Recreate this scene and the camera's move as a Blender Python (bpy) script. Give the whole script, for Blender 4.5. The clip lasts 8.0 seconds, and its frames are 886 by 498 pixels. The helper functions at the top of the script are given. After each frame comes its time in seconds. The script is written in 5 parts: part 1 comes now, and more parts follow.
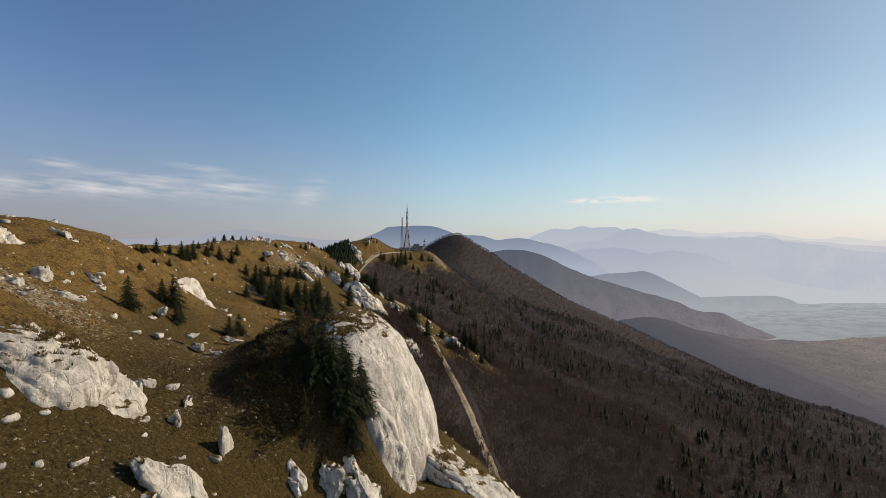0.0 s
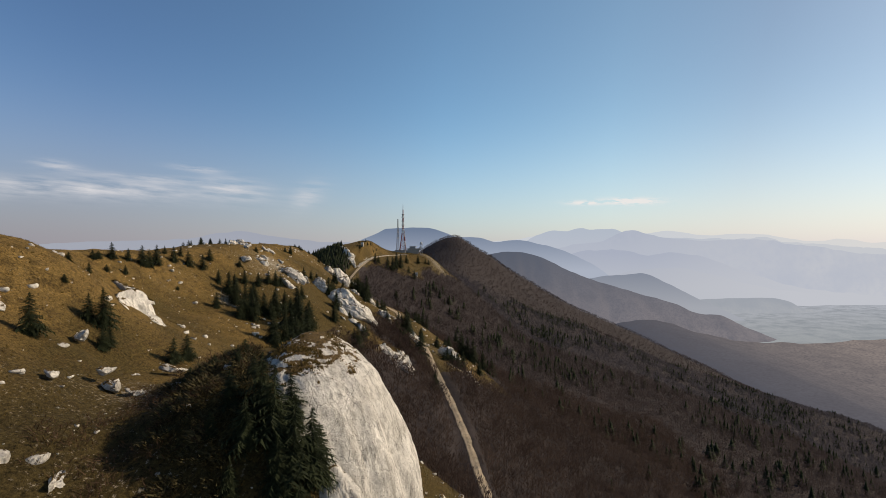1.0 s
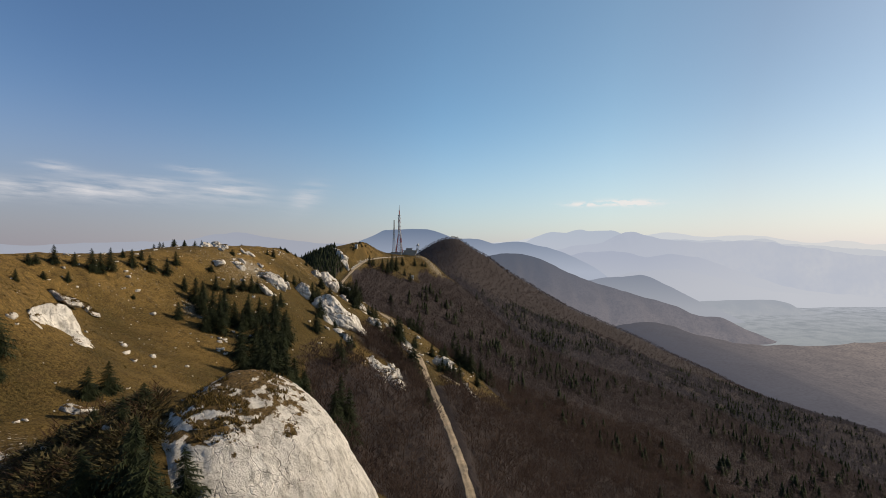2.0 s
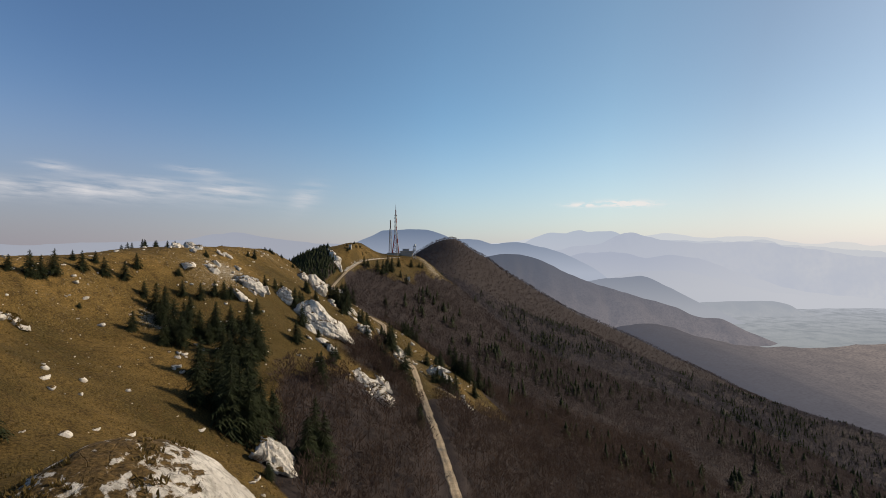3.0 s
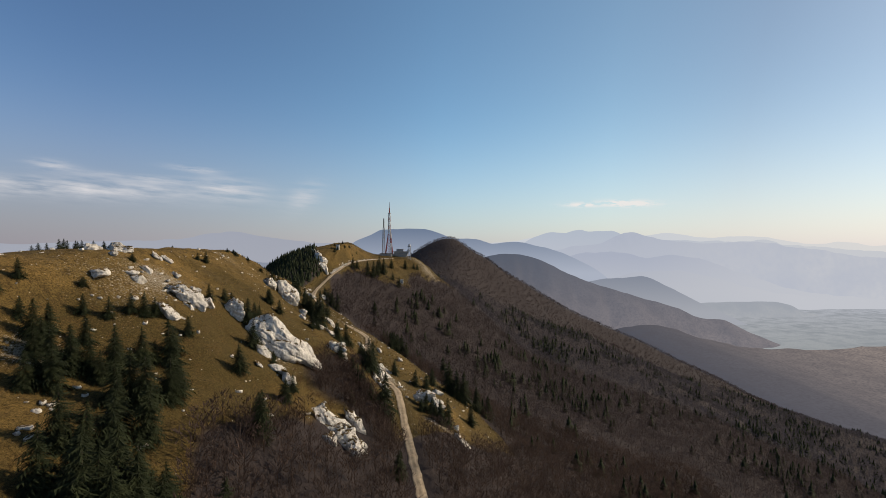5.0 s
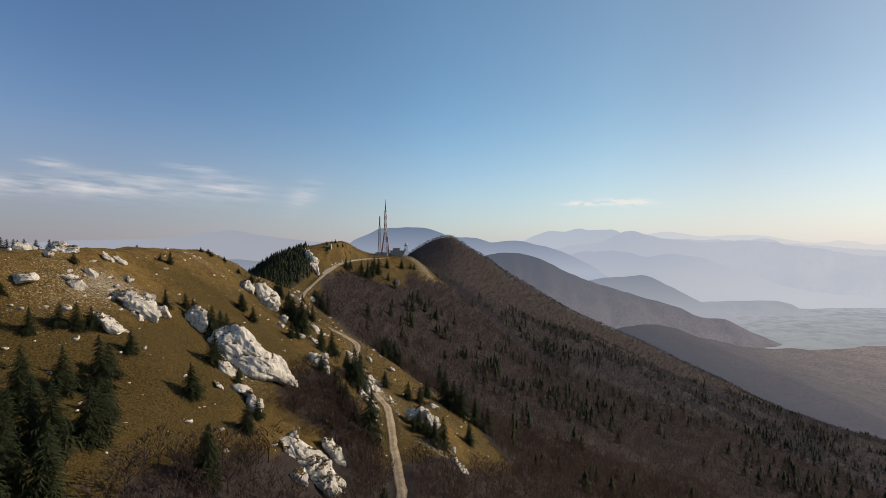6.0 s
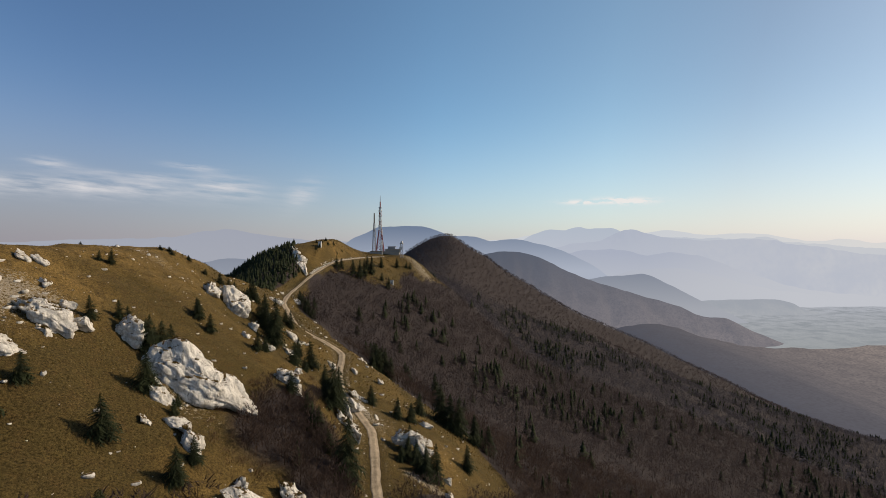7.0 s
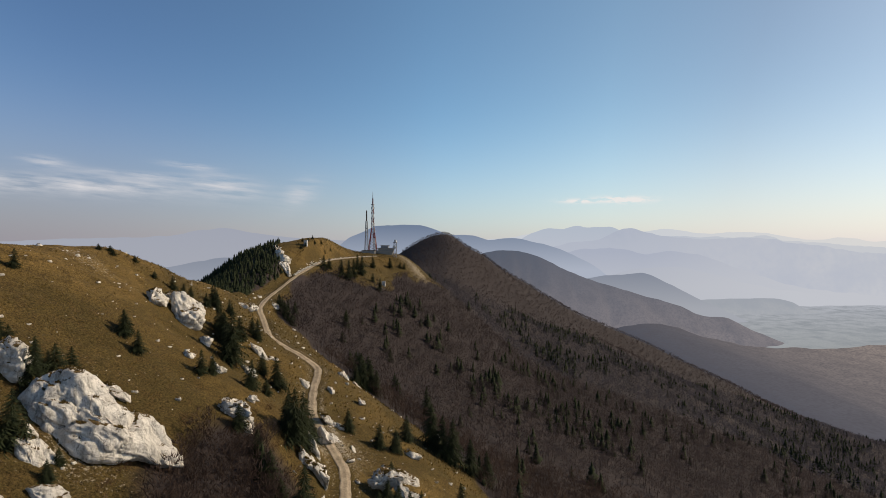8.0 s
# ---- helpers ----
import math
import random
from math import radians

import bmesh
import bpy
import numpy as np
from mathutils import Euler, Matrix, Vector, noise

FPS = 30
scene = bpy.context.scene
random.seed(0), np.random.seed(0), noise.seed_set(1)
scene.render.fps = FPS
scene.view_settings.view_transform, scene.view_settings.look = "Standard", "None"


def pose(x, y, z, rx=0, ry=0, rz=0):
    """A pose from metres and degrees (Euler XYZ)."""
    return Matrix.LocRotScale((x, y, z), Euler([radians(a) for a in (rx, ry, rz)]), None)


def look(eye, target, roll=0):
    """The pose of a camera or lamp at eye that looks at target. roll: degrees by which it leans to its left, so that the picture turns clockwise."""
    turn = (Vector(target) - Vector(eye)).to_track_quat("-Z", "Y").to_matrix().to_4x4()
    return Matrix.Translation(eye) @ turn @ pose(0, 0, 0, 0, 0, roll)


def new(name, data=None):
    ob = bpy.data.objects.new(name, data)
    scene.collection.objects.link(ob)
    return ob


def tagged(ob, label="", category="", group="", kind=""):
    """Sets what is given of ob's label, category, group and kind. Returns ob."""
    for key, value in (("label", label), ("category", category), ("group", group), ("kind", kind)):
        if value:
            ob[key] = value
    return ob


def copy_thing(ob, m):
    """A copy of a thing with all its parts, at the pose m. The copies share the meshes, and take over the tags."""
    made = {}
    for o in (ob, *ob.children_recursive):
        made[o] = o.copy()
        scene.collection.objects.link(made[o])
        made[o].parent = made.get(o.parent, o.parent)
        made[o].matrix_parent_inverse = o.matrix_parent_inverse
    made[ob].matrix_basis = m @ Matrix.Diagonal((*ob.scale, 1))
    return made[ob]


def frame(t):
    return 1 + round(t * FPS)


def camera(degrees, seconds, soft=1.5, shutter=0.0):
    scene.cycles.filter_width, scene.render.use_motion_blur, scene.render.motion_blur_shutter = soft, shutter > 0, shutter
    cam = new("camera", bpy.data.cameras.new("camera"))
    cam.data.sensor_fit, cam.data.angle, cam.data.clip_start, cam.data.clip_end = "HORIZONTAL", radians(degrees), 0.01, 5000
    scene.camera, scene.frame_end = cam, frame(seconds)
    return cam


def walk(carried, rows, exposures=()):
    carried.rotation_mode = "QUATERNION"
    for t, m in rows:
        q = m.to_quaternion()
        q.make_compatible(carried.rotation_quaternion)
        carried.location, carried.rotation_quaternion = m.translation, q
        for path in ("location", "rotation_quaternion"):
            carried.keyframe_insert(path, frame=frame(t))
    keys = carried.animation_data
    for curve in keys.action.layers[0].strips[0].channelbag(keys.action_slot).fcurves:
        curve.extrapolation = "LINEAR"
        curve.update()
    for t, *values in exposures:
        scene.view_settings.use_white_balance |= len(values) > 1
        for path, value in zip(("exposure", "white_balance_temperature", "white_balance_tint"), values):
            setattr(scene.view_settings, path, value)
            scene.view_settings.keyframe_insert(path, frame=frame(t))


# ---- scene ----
cam = camera(85.4, 8.0, soft=0.7)
METRES, EYE, TILT, LEAN, TURN = 180.0, 0.0, 0.0, 0.0, 0.0
ROWS = [
    (0.0, 0.0, 0.0, 0.0, -0.0, 0.0, -0.0),
    (0.5, 0.0056, 0.056, 0.0038, -0.1, 0.09, 0.0),
    (1.0, 0.0112, 0.11, 0.0071, -0.22, 0.22, 0.01),
    (1.5, 0.0172, 0.1675, 0.0094, -0.29, 0.33, 0.01),
    (3.0, 0.0351, 0.3289, 0.0148, -0.48, 0.44, -0.12),
    (3.5, 0.0408, 0.3845, 0.0161, -0.48, 0.46, -0.14),
    (4.0, 0.0469, 0.4417, 0.0179, -0.51, 0.46, -0.17),
    (4.5, 0.0532, 0.4963, 0.0203, -0.53, 0.44, -0.19),
    (6.0, 0.0693, 0.6775, 0.0254, -0.64, 0.23, -0.2),
    (6.5, 0.0753, 0.7504, 0.0235, -0.68, 0.18, -0.16),
    (7.0, 0.0818, 0.8303, 0.0223, -0.77, 0.1, -0.13),
    (7.5, 0.0901, 0.9109, 0.0214, -0.85, 0.04, -0.09),
    (8.0, 0.0996, 0.9943, 0.0233, -0.98, -0.03, -0.1),
]
walk(cam, [(t, pose(0, 0, EYE, TILT, LEAN, TURN) @ pose(METRES * x, METRES * y, METRES * z, 90 + pitch, roll, yaw)) for t, x, y, z, yaw, pitch, roll in ROWS],
     exposures=[(0.0, 0.0)])

# ---- world and sun ----
SUN_ELEVATION, SUN_AZIMUTH = 31.0, 71.0          # degrees; azimuth clockwise from the way ahead (+y)
world = bpy.data.worlds.new("sky")
scene.world = world
world.use_nodes = True
wn, wl = world.node_tree.nodes, world.node_tree.links
sky = wn.new("ShaderNodeTexSky")
sky.sky_type = "NISHITA"
sky.sun_disc = False
sky.sun_elevation, sky.sun_rotation = radians(SUN_ELEVATION), radians(SUN_AZIMUTH)
sky.altitude, sky.air_density, sky.dust_density, sky.ozone_density = 1200, 1.0, 0.9, 1.6
wn["Background"].inputs["Strength"].default_value = 0.108


def wmath(op, a, b=0.0, c=None, clamp=False):
    n = wn.new("ShaderNodeMath")
    n.operation, n.use_clamp = op, clamp
    for k, v in enumerate((a, b, c)):
        if v is None:
            continue
        if isinstance(v, (int, float)):
            n.inputs[k].default_value = v
        else:
            wl.new(v, n.inputs[k])
    return n.outputs[0]


def wmix(f, a, b):
    n = wn.new("ShaderNodeMix")
    n.data_type = "RGBA"
    for k, v in ((0, f), (6, a), (7, b)):
        if isinstance(v, tuple):
            n.inputs[k].default_value = (*v, 1)
        elif isinstance(v, float):
            n.inputs[k].default_value = v
        else:
            wl.new(v, n.inputs[k])
    return n.outputs[2]


way = wn.new("ShaderNodeTexCoord")
axes = wn.new("ShaderNodeSeparateXYZ")
wl.new(way.outputs["Generated"], axes.inputs[0])
# valley haze along the horizon, thinning upwards
low_sky = wmath("POWER", wmath("SUBTRACT", 1.0, wmath("MULTIPLY", wmath("ABSOLUTE", axes.outputs["Z"]), 3.2), clamp=True), 2.4)
side = wmath("MULTIPLY_ADD", axes.outputs["X"], 0.62, 0.5, clamp=True)
# deeper blue away from the sun, paler and warmer towards it
from_left = wmath("MULTIPLY_ADD", axes.outputs["X"], 1.79, 1.0, clamp=True)
to_right = wmath("MULTIPLY", axes.outputs["X"], 3.0, clamp=True)
near_sun = wmath("MULTIPLY_ADD", axes.outputs["X"], 5.0, -1.65, clamp=True)
depth_of_blue = wmix(near_sun, wmix(to_right, wmix(from_left, (0.79, 0.94, 1.06), (1.05, 1.25, 1.21)), (1.15, 1.22, 1.08)), (1.05, 1.02, 0.90))
air = wn.new("ShaderNodeMix")
air.data_type, air.blend_type = "RGBA", "MULTIPLY"
air.inputs[0].default_value = 1.0
wl.new(sky.outputs[0], air.inputs[6])
wl.new(depth_of_blue, air.inputs[7])
# a dull mauve veil on the side away from the sun
veil_up = wmath("POWER", wmath("SUBTRACT", 1.0, wmath("MULTIPLY", wmath("ABSOLUTE", axes.outputs["Z"]), 2.6), clamp=True), 2.0)
away_side = wmath("MULTIPLY_ADD", axes.outputs["X"], -1.5, 0.05, clamp=True)
veiled = wmix(wmath("MULTIPLY", wmath("MULTIPLY", veil_up, away_side), 0.75), air.outputs[2], (2.75, 2.62, 3.0))
sky_colour = wmix(wmath("MULTIPLY", low_sky, 0.97), veiled, wmix(side, (2.55, 2.38, 2.72), (7.0, 6.5, 6.6)))
# wisps of high cloud and two small flat clouds
ahead = wmath("MAXIMUM", axes.outputs["Y"], 0.05)
cu, cv = wmath("DIVIDE", axes.outputs["X"], ahead), wmath("DIVIDE", axes.outputs["Z"], ahead)


def cloud_noise(su, sv, detail, lo, hi, slant=0.0):
    co, t, r = wn.new("ShaderNodeCombineXYZ"), wn.new("ShaderNodeTexNoise"), wn.new("ShaderNodeMapRange")
    wl.new(wmath("MULTIPLY", cu, su), co.inputs[0])
    wl.new(wmath("MULTIPLY_ADD", cu, slant, wmath("MULTIPLY", cv, sv)), co.inputs[1])
    t.inputs["Scale"].default_value, t.inputs["Detail"].default_value, t.inputs["Roughness"].default_value = 1.0, detail, 0.55
    wl.new(co.outputs[0], t.inputs["Vector"])
    wl.new(t.outputs[0], r.inputs[0])
    r.inputs[1].default_value, r.inputs[2].default_value = lo, hi
    return r.outputs[0]


def cloud_patch(u, v, wide, tall, slant=0.0):
    du = wmath("MULTIPLY", wmath("SUBTRACT", cu, u), 1 / wide)
    dv = wmath("MULTIPLY", wmath("ADD", wmath("SUBTRACT", cv, v), wmath("MULTIPLY", wmath("SUBTRACT", cu, u), slant)), 1 / tall)
    return wmath("EXPONENT", wmath("MULTIPLY", wmath("ADD", wmath("MULTIPLY", du, du), wmath("MULTIPLY", dv, dv)), -1.0))


wisp = cloud_noise(9.0, 75.0, 7, 0.36, 0.66, 7.0)
veil = None
for u, v, wide, tall, slant, k in ((-0.70, 0.128, 0.20, 0.020, 0.05, 0.95), (-0.80, 0.178, 0.045, 0.010, 0.12, 0.8), (-0.51, 0.171, 0.045, 0.006, 0.10, 1.0),
                                   (-0.43, 0.128, 0.065, 0.022, 0.12, 0.8), (-0.28, 0.112, 0.035, 0.026, -0.4, 0.6), (-0.60, 0.150, 0.11, 0.007, 0.08, 0.6), (-0.93, 0.13, 0.12, 0.02, 0.0, 0.4)):
    m = wmath("MULTIPLY", cloud_patch(u, v, wide, tall, slant), k)
    veil = m if veil is None else wmath("ADD", veil, m)
sky_colour = wmix(wmath("MULTIPLY", veil, wisp, clamp=True), sky_colour, (6.3, 6.2, 6.4))
puff = cloud_noise(34.0, 120.0, 5, 0.40, 0.52)
small = wmath("ADD", cloud_patch(0.395, 0.1035, 0.055, 0.0065), wmath("MULTIPLY", cloud_patch(0.30, 0.100, 0.035, 0.0045), 0.7))
sky_colour = wmix(wmath("MULTIPLY", wmath("MULTIPLY", small, 1.7), puff, clamp=True), sky_colour, (7.6, 7.4, 7.2))
wl.new(sky_colour, wn["Background"].inputs["Color"])
sun = new("sun", bpy.data.lights.new("sun", "SUN"))
sun.data.energy, sun.data.angle, sun.data.color = 4.8, radians(0.5), (1.0, 0.83, 0.60)
sun_way = Vector((math.sin(radians(SUN_AZIMUTH)) * math.cos(radians(SUN_ELEVATION)),
                  math.cos(radians(SUN_AZIMUTH)) * math.cos(radians(SUN_ELEVATION)), math.sin(radians(SUN_ELEVATION))))
sun.matrix_world = look(sun_way * 500, (0, 0, 0))


# ---- materials ----
def material(name, base, rough=0.9, second=None, scale=1.0, fine=8.0, contrast=0.5, bump=0.3, bump_scale=None, random_tint=0.0, thin=0.0, tone=0.0):
    """A rough natural surface: two colours mixed by a coarse and a fine noise, with relief."""
    m = bpy.data.materials.new(name)
    m.use_nodes = True
    n, l = m.node_tree.nodes, m.node_tree.links
    b = n["Principled BSDF"]
    b.inputs["Roughness"].default_value = rough
    b.inputs["Specular IOR Level"].default_value = 0.2
    geo = n.new("ShaderNodeNewGeometry")
    coarse, small = n.new("ShaderNodeTexNoise"), n.new("ShaderNodeTexNoise")
    for t, s in ((coarse, scale), (small, fine)):
        t.inputs["Scale"].default_value = s
        t.inputs["Detail"].default_value = 6
        l.new(geo.outputs["Position"], t.inputs["Vector"])
    add = n.new("ShaderNodeMath")
    add.operation = "MULTIPLY_ADD"
    add.inputs[1].default_value = 0.5
    l.new(small.outputs[0], add.inputs[0])
    half = n.new("ShaderNodeMath")
    half.operation = "MULTIPLY"
    half.inputs[1].default_value = 0.5
    l.new(coarse.outputs[0], half.inputs[0])
    l.new(half.outputs[0], add.inputs[2])
    ramp = n.new("ShaderNodeMapRange")
    ramp.inputs[1].default_value, ramp.inputs[2].default_value = 0.5 - 0.25 * (1.05 - contrast), 0.5 + 0.25 * (1.05 - contrast)
    l.new(add.outputs[0], ramp.inputs[0])
    mix = n.new("ShaderNodeMix")
    mix.data_type = "RGBA"
    mix.inputs[6].default_value, mix.inputs[7].default_value = (*base, 1), (*(second or base), 1)
    l.new(ramp.outputs[0], mix.inputs[0])
    out = mix.outputs[2]
    if random_tint:
        info, hsv = n.new("ShaderNodeNewGeometry"), n.new("ShaderNodeHueSaturation")
        r = n.new("ShaderNodeMapRange")
        r.inputs[3].default_value, r.inputs[4].default_value = 1 - random_tint, 1 + random_tint
        l.new(info.outputs["Random Per Island"], r.inputs[0])
        l.new(r.outputs[0], hsv.inputs["Value"])
        l.new(out, hsv.inputs["Color"])
        out = hsv.outputs[0]
    if tone:
        each, hsv2, r2 = n.new("ShaderNodeAttribute"), n.new("ShaderNodeHueSaturation"), n.new("ShaderNodeMapRange")
        each.attribute_name = "tone"
        r2.inputs[3].default_value, r2.inputs[4].default_value = 1 - tone, 1 + tone
        l.new(each.outputs["Fac"], r2.inputs[0])
        l.new(r2.outputs[0], hsv2.inputs["Value"])
        l.new(out, hsv2.inputs["Color"])
        out = hsv2.outputs[0]
    l.new(out, b.inputs["Base Color"])
    if bump:
        bp = n.new("ShaderNodeBump")
        bp.inputs["Strength"].default_value = bump
        bp.inputs["Distance"].default_value = 1.0 / (bump_scale or fine)
        l.new(add.outputs[0], bp.inputs["Height"])
        l.new(bp.outputs[0], b.inputs["Normal"])
    if thin:
        glow, blend = n.new("ShaderNodeBsdfTranslucent"), n.new("ShaderNodeMixShader")
        l.new(out, glow.inputs["Color"])
        blend.inputs[0].default_value = thin
        l.new(b.outputs[0], blend.inputs[1])
        l.new(glow.outputs[0], blend.inputs[2])
        l.new(blend.outputs[0], n["Material Output"].inputs[0])
    return m


def ground_material():
    """Dry mountain grass, and leaf litter where the attribute cover is 1, bare stones where stony is high."""
    m = bpy.data.materials.new("mountain_ground")
    m.use_nodes = True
    n, l = m.node_tree.nodes, m.node_tree.links
    b = n["Principled BSDF"]
    b.inputs["Roughness"].default_value = 0.95
    b.inputs["Specular IOR Level"].default_value = 0.1
    geo = n.new("ShaderNodeNewGeometry")

    def noise_tex(scale, detail=6, rough=0.6):
        t = n.new("ShaderNodeTexNoise")
        t.inputs["Scale"].default_value, t.inputs["Detail"].default_value, t.inputs["Roughness"].default_value = scale, detail, rough
        l.new(geo.outputs["Position"], t.inputs["Vector"])
        return t.outputs[0]

    def mixed(f, a, c, lo=0.40, hi=0.60):
        r = n.new("ShaderNodeMapRange")
        r.inputs[1].default_value, r.inputs[2].default_value = lo, hi
        l.new(f, r.inputs[0])
        x = n.new("ShaderNodeMix")
        x.data_type = "RGBA"
        l.new(r.outputs[0], x.inputs[0])
        for k, v in ((6, a), (7, c)):
            if isinstance(v, tuple):
                x.inputs[k].default_value = (*v, 1)
            else:
                l.new(v, x.inputs[k])
        return x.outputs[2]

    wide, mid, fine = noise_tex(0.03), noise_tex(0.35), noise_tex(2.2, 10, 0.85)
    dry = n.new("ShaderNodeAttribute")
    dry.attribute_name = "dry"
    drier = n.new("ShaderNodeMath")
    drier.operation = "MULTIPLY_ADD"
    drier.inputs[1].default_value = -0.26
    l.new(dry.outputs["Fac"], drier.inputs[0])
    l.new(wide, drier.inputs[2])
    wide = drier.outputs[0]
    straw = mixed(fine, (0.042, 0.027, 0.008), (0.255, 0.163, 0.053))
    green = mixed(fine, (0.012, 0.009, 0.003), (0.113, 0.080, 0.027))
    grass = mixed(wide, straw, green, 0.28, 0.52)
    grass = mixed(mid, grass, mixed(fine, (0.012, 0.008, 0.003), (0.125, 0.082, 0.029)), 0.47, 0.66)
    heath = n.new("ShaderNodeAttribute")
    heath.attribute_name = "heath"
    grass = mixed(heath.outputs["Fac"], grass, mixed(fine, (0.012, 0.009, 0.004), (0.095, 0.069, 0.025)), 0.2, 1.0)
    flecks = noise_tex(1.7, 4, 0.75)
    bare = n.new("ShaderNodeAttribute")
    bare.attribute_name = "stony"
    sum_ = n.new("ShaderNodeMath")
    sum_.operation = "MULTIPLY_ADD"
    sum_.inputs[1].default_value = 0.30
    l.new(bare.outputs["Fac"], sum_.inputs[0])
    l.new(flecks, sum_.inputs[2])
    grass = mixed(sum_.outputs[0], grass, mixed(fine, (0.14, 0.11, 0.075), (0.36, 0.31, 0.24)), 0.70, 0.75)
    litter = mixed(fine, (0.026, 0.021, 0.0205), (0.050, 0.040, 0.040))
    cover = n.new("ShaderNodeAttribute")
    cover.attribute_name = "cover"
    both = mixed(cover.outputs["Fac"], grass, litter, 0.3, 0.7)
    l.new(both, b.inputs["Base Color"])
    bp = n.new("ShaderNodeBump")
    bp.inputs["Strength"].default_value, bp.inputs["Distance"].default_value = 0.9, 0.45
    l.new(fine, bp.inputs["Height"])
    l.new(bp.outputs[0], b.inputs["Normal"])
    return m


GROUND = ground_material()


def limestone_material():
    """Pale weathered limestone: grey water streaks, pitted relief, dry grass caught on its ledges."""
    m = bpy.data.materials.new("limestone")
    m.use_nodes = True
    n, l = m.node_tree.nodes, m.node_tree.links
    b = n["Principled BSDF"]
    b.inputs["Roughness"].default_value, b.inputs["Specular IOR Level"].default_value = 0.9, 0.15
    geo, sep = n.new("ShaderNodeNewGeometry"), n.new("ShaderNodeSeparateXYZ")

    def tex(scale, detail=6, rough=0.6, squash=None):
        t = n.new("ShaderNodeTexNoise")
        t.inputs["Scale"].default_value, t.inputs["Detail"].default_value, t.inputs["Roughness"].default_value = scale, detail, rough
        if squash:
            v = n.new("ShaderNodeVectorMath")
            v.operation = "MULTIPLY"
            v.inputs[1].default_value = squash
            l.new(geo.outputs["Position"], v.inputs[0])
            l.new(v.outputs[0], t.inputs["Vector"])
        else:
            l.new(geo.outputs["Position"], t.inputs["Vector"])
        return t.outputs[0]

    def ranged(f, lo, hi):
        r = n.new("ShaderNodeMapRange")
        r.inputs[1].default_value, r.inputs[2].default_value = lo, hi
        l.new(f, r.inputs[0])
        return r.outputs[0]

    def mixed(f, a, c):
        x = n.new("ShaderNodeMix")
        x.data_type = "RGBA"
        l.new(f, x.inputs[0])
        for k, v in ((6, a), (7, c)):
            if isinstance(v, tuple):
                x.inputs[k].default_value = (*v, 1)
            else:
                l.new(v, x.inputs[k])
        return x.outputs[2]

    def calc(op, a, c):
        x = n.new("ShaderNodeMath")
        x.operation = op
        for k, v in enumerate((a, c)):
            if isinstance(v, float):
                x.inputs[k].default_value = v
            else:
                l.new(v, x.inputs[k])
        return x.outputs[0]

    wide, fine = tex(0.25), tex(2.6, 9, 0.75)
    warp = n.new("ShaderNodeVectorMath")
    warp.operation = "MULTIPLY_ADD"
    bend = n.new("ShaderNodeTexNoise")
    bend.inputs["Scale"].default_value, bend.inputs["Detail"].default_value = 0.7, 5
    l.new(geo.outputs["Position"], bend.inputs["Vector"])
    l.new(bend.outputs["Color"], warp.inputs[0])
    warp.inputs[1].default_value = (1.8, 1.8, 1.8)
    l.new(geo.outputs["Position"], warp.inputs[2])
    cell = n.new("ShaderNodeTexVoronoi")
    cell.feature = "DISTANCE_TO_EDGE"
    cell.inputs["Scale"].default_value = 0.42
    squeeze = n.new("ShaderNodeVectorMath")
    squeeze.operation = "MULTIPLY"
    squeeze.inputs[1].default_value = (1.0, 1.0, 0.55)
    l.new(warp.outputs[0], squeeze.inputs[0])
    l.new(squeeze.outputs[0], cell.inputs["Vector"])
    crack = ranged(cell.outputs["Distance"], 0.022, 0.0)
    streak = tex(1.1, 6, 0.65, (1.0, 1.0, 0.16))
    stone = mixed(ranged(wide, 0.35, 0.65), (0.53, 0.495, 0.455), (0.75, 0.705, 0.65))
    stone = mixed(ranged(streak, 0.48, 0.64), stone, (0.37, 0.345, 0.31))
    stone = mixed(ranged(fine, 0.55, 0.68), stone, (0.16, 0.145, 0.125))
    stone = mixed(calc("MULTIPLY", crack, ranged(tex(0.35, 4), 0.56, 0.66)), stone, (0.07, 0.06, 0.05))
    l.new(geo.outputs["Normal"], sep.inputs[0])
    ledge = calc("ADD", calc("MULTIPLY", sep.outputs["Z"], 0.75), calc("MULTIPLY", tex(0.8, 8, 0.7), 0.75))
    turf = mixed(ranged(tex(3.0, 6), 0.35, 0.65), (0.040, 0.026, 0.010), (0.170, 0.108, 0.040))
    l.new(mixed(ranged(ledge, 0.985, 1.03), stone, turf), b.inputs["Base Color"])
    bp = n.new("ShaderNodeBump")
    bp.inputs["Strength"].default_value, bp.inputs["Distance"].default_value = 0.85, 0.52
    l.new(calc("SUBTRACT", calc("ADD", fine, calc("MULTIPLY", streak, 0.6)), calc("MULTIPLY", crack, 0.4)), bp.inputs["Height"])
    l.new(bp.outputs[0], b.inputs["Normal"])
    return m


LIMESTONE = limestone_material()
NEEDLES = material("spruce_needles", (0.011, 0.016, 0.007), 0.9, (0.034, 0.041, 0.016), 0.3, 3.0, 0.2, 0, random_tint=0.3, thin=0.2)
BARK = material("bark", (0.06, 0.045, 0.035), 0.95, (0.11, 0.09, 0.075), 0.5, 6.0, 0.3, 0.3)
OLIVE = material("olive_shrub", (0.034, 0.031, 0.014), 0.9, (0.105, 0.082, 0.036), 0.15, 2.0, 0.3, 0, random_tint=0.5, thin=0.3)
# aerial haze put into the base colour: the same beech twigs, paler and greyer
THICK_HAZE_TWIGS = material("thick_haze_twigs", (0.060, 0.053, 0.060), 0.95, (0.092, 0.081, 0.091), 0.02, 0.3, 0.2, 0, random_tint=0.2, thin=0.45, tone=0.22)
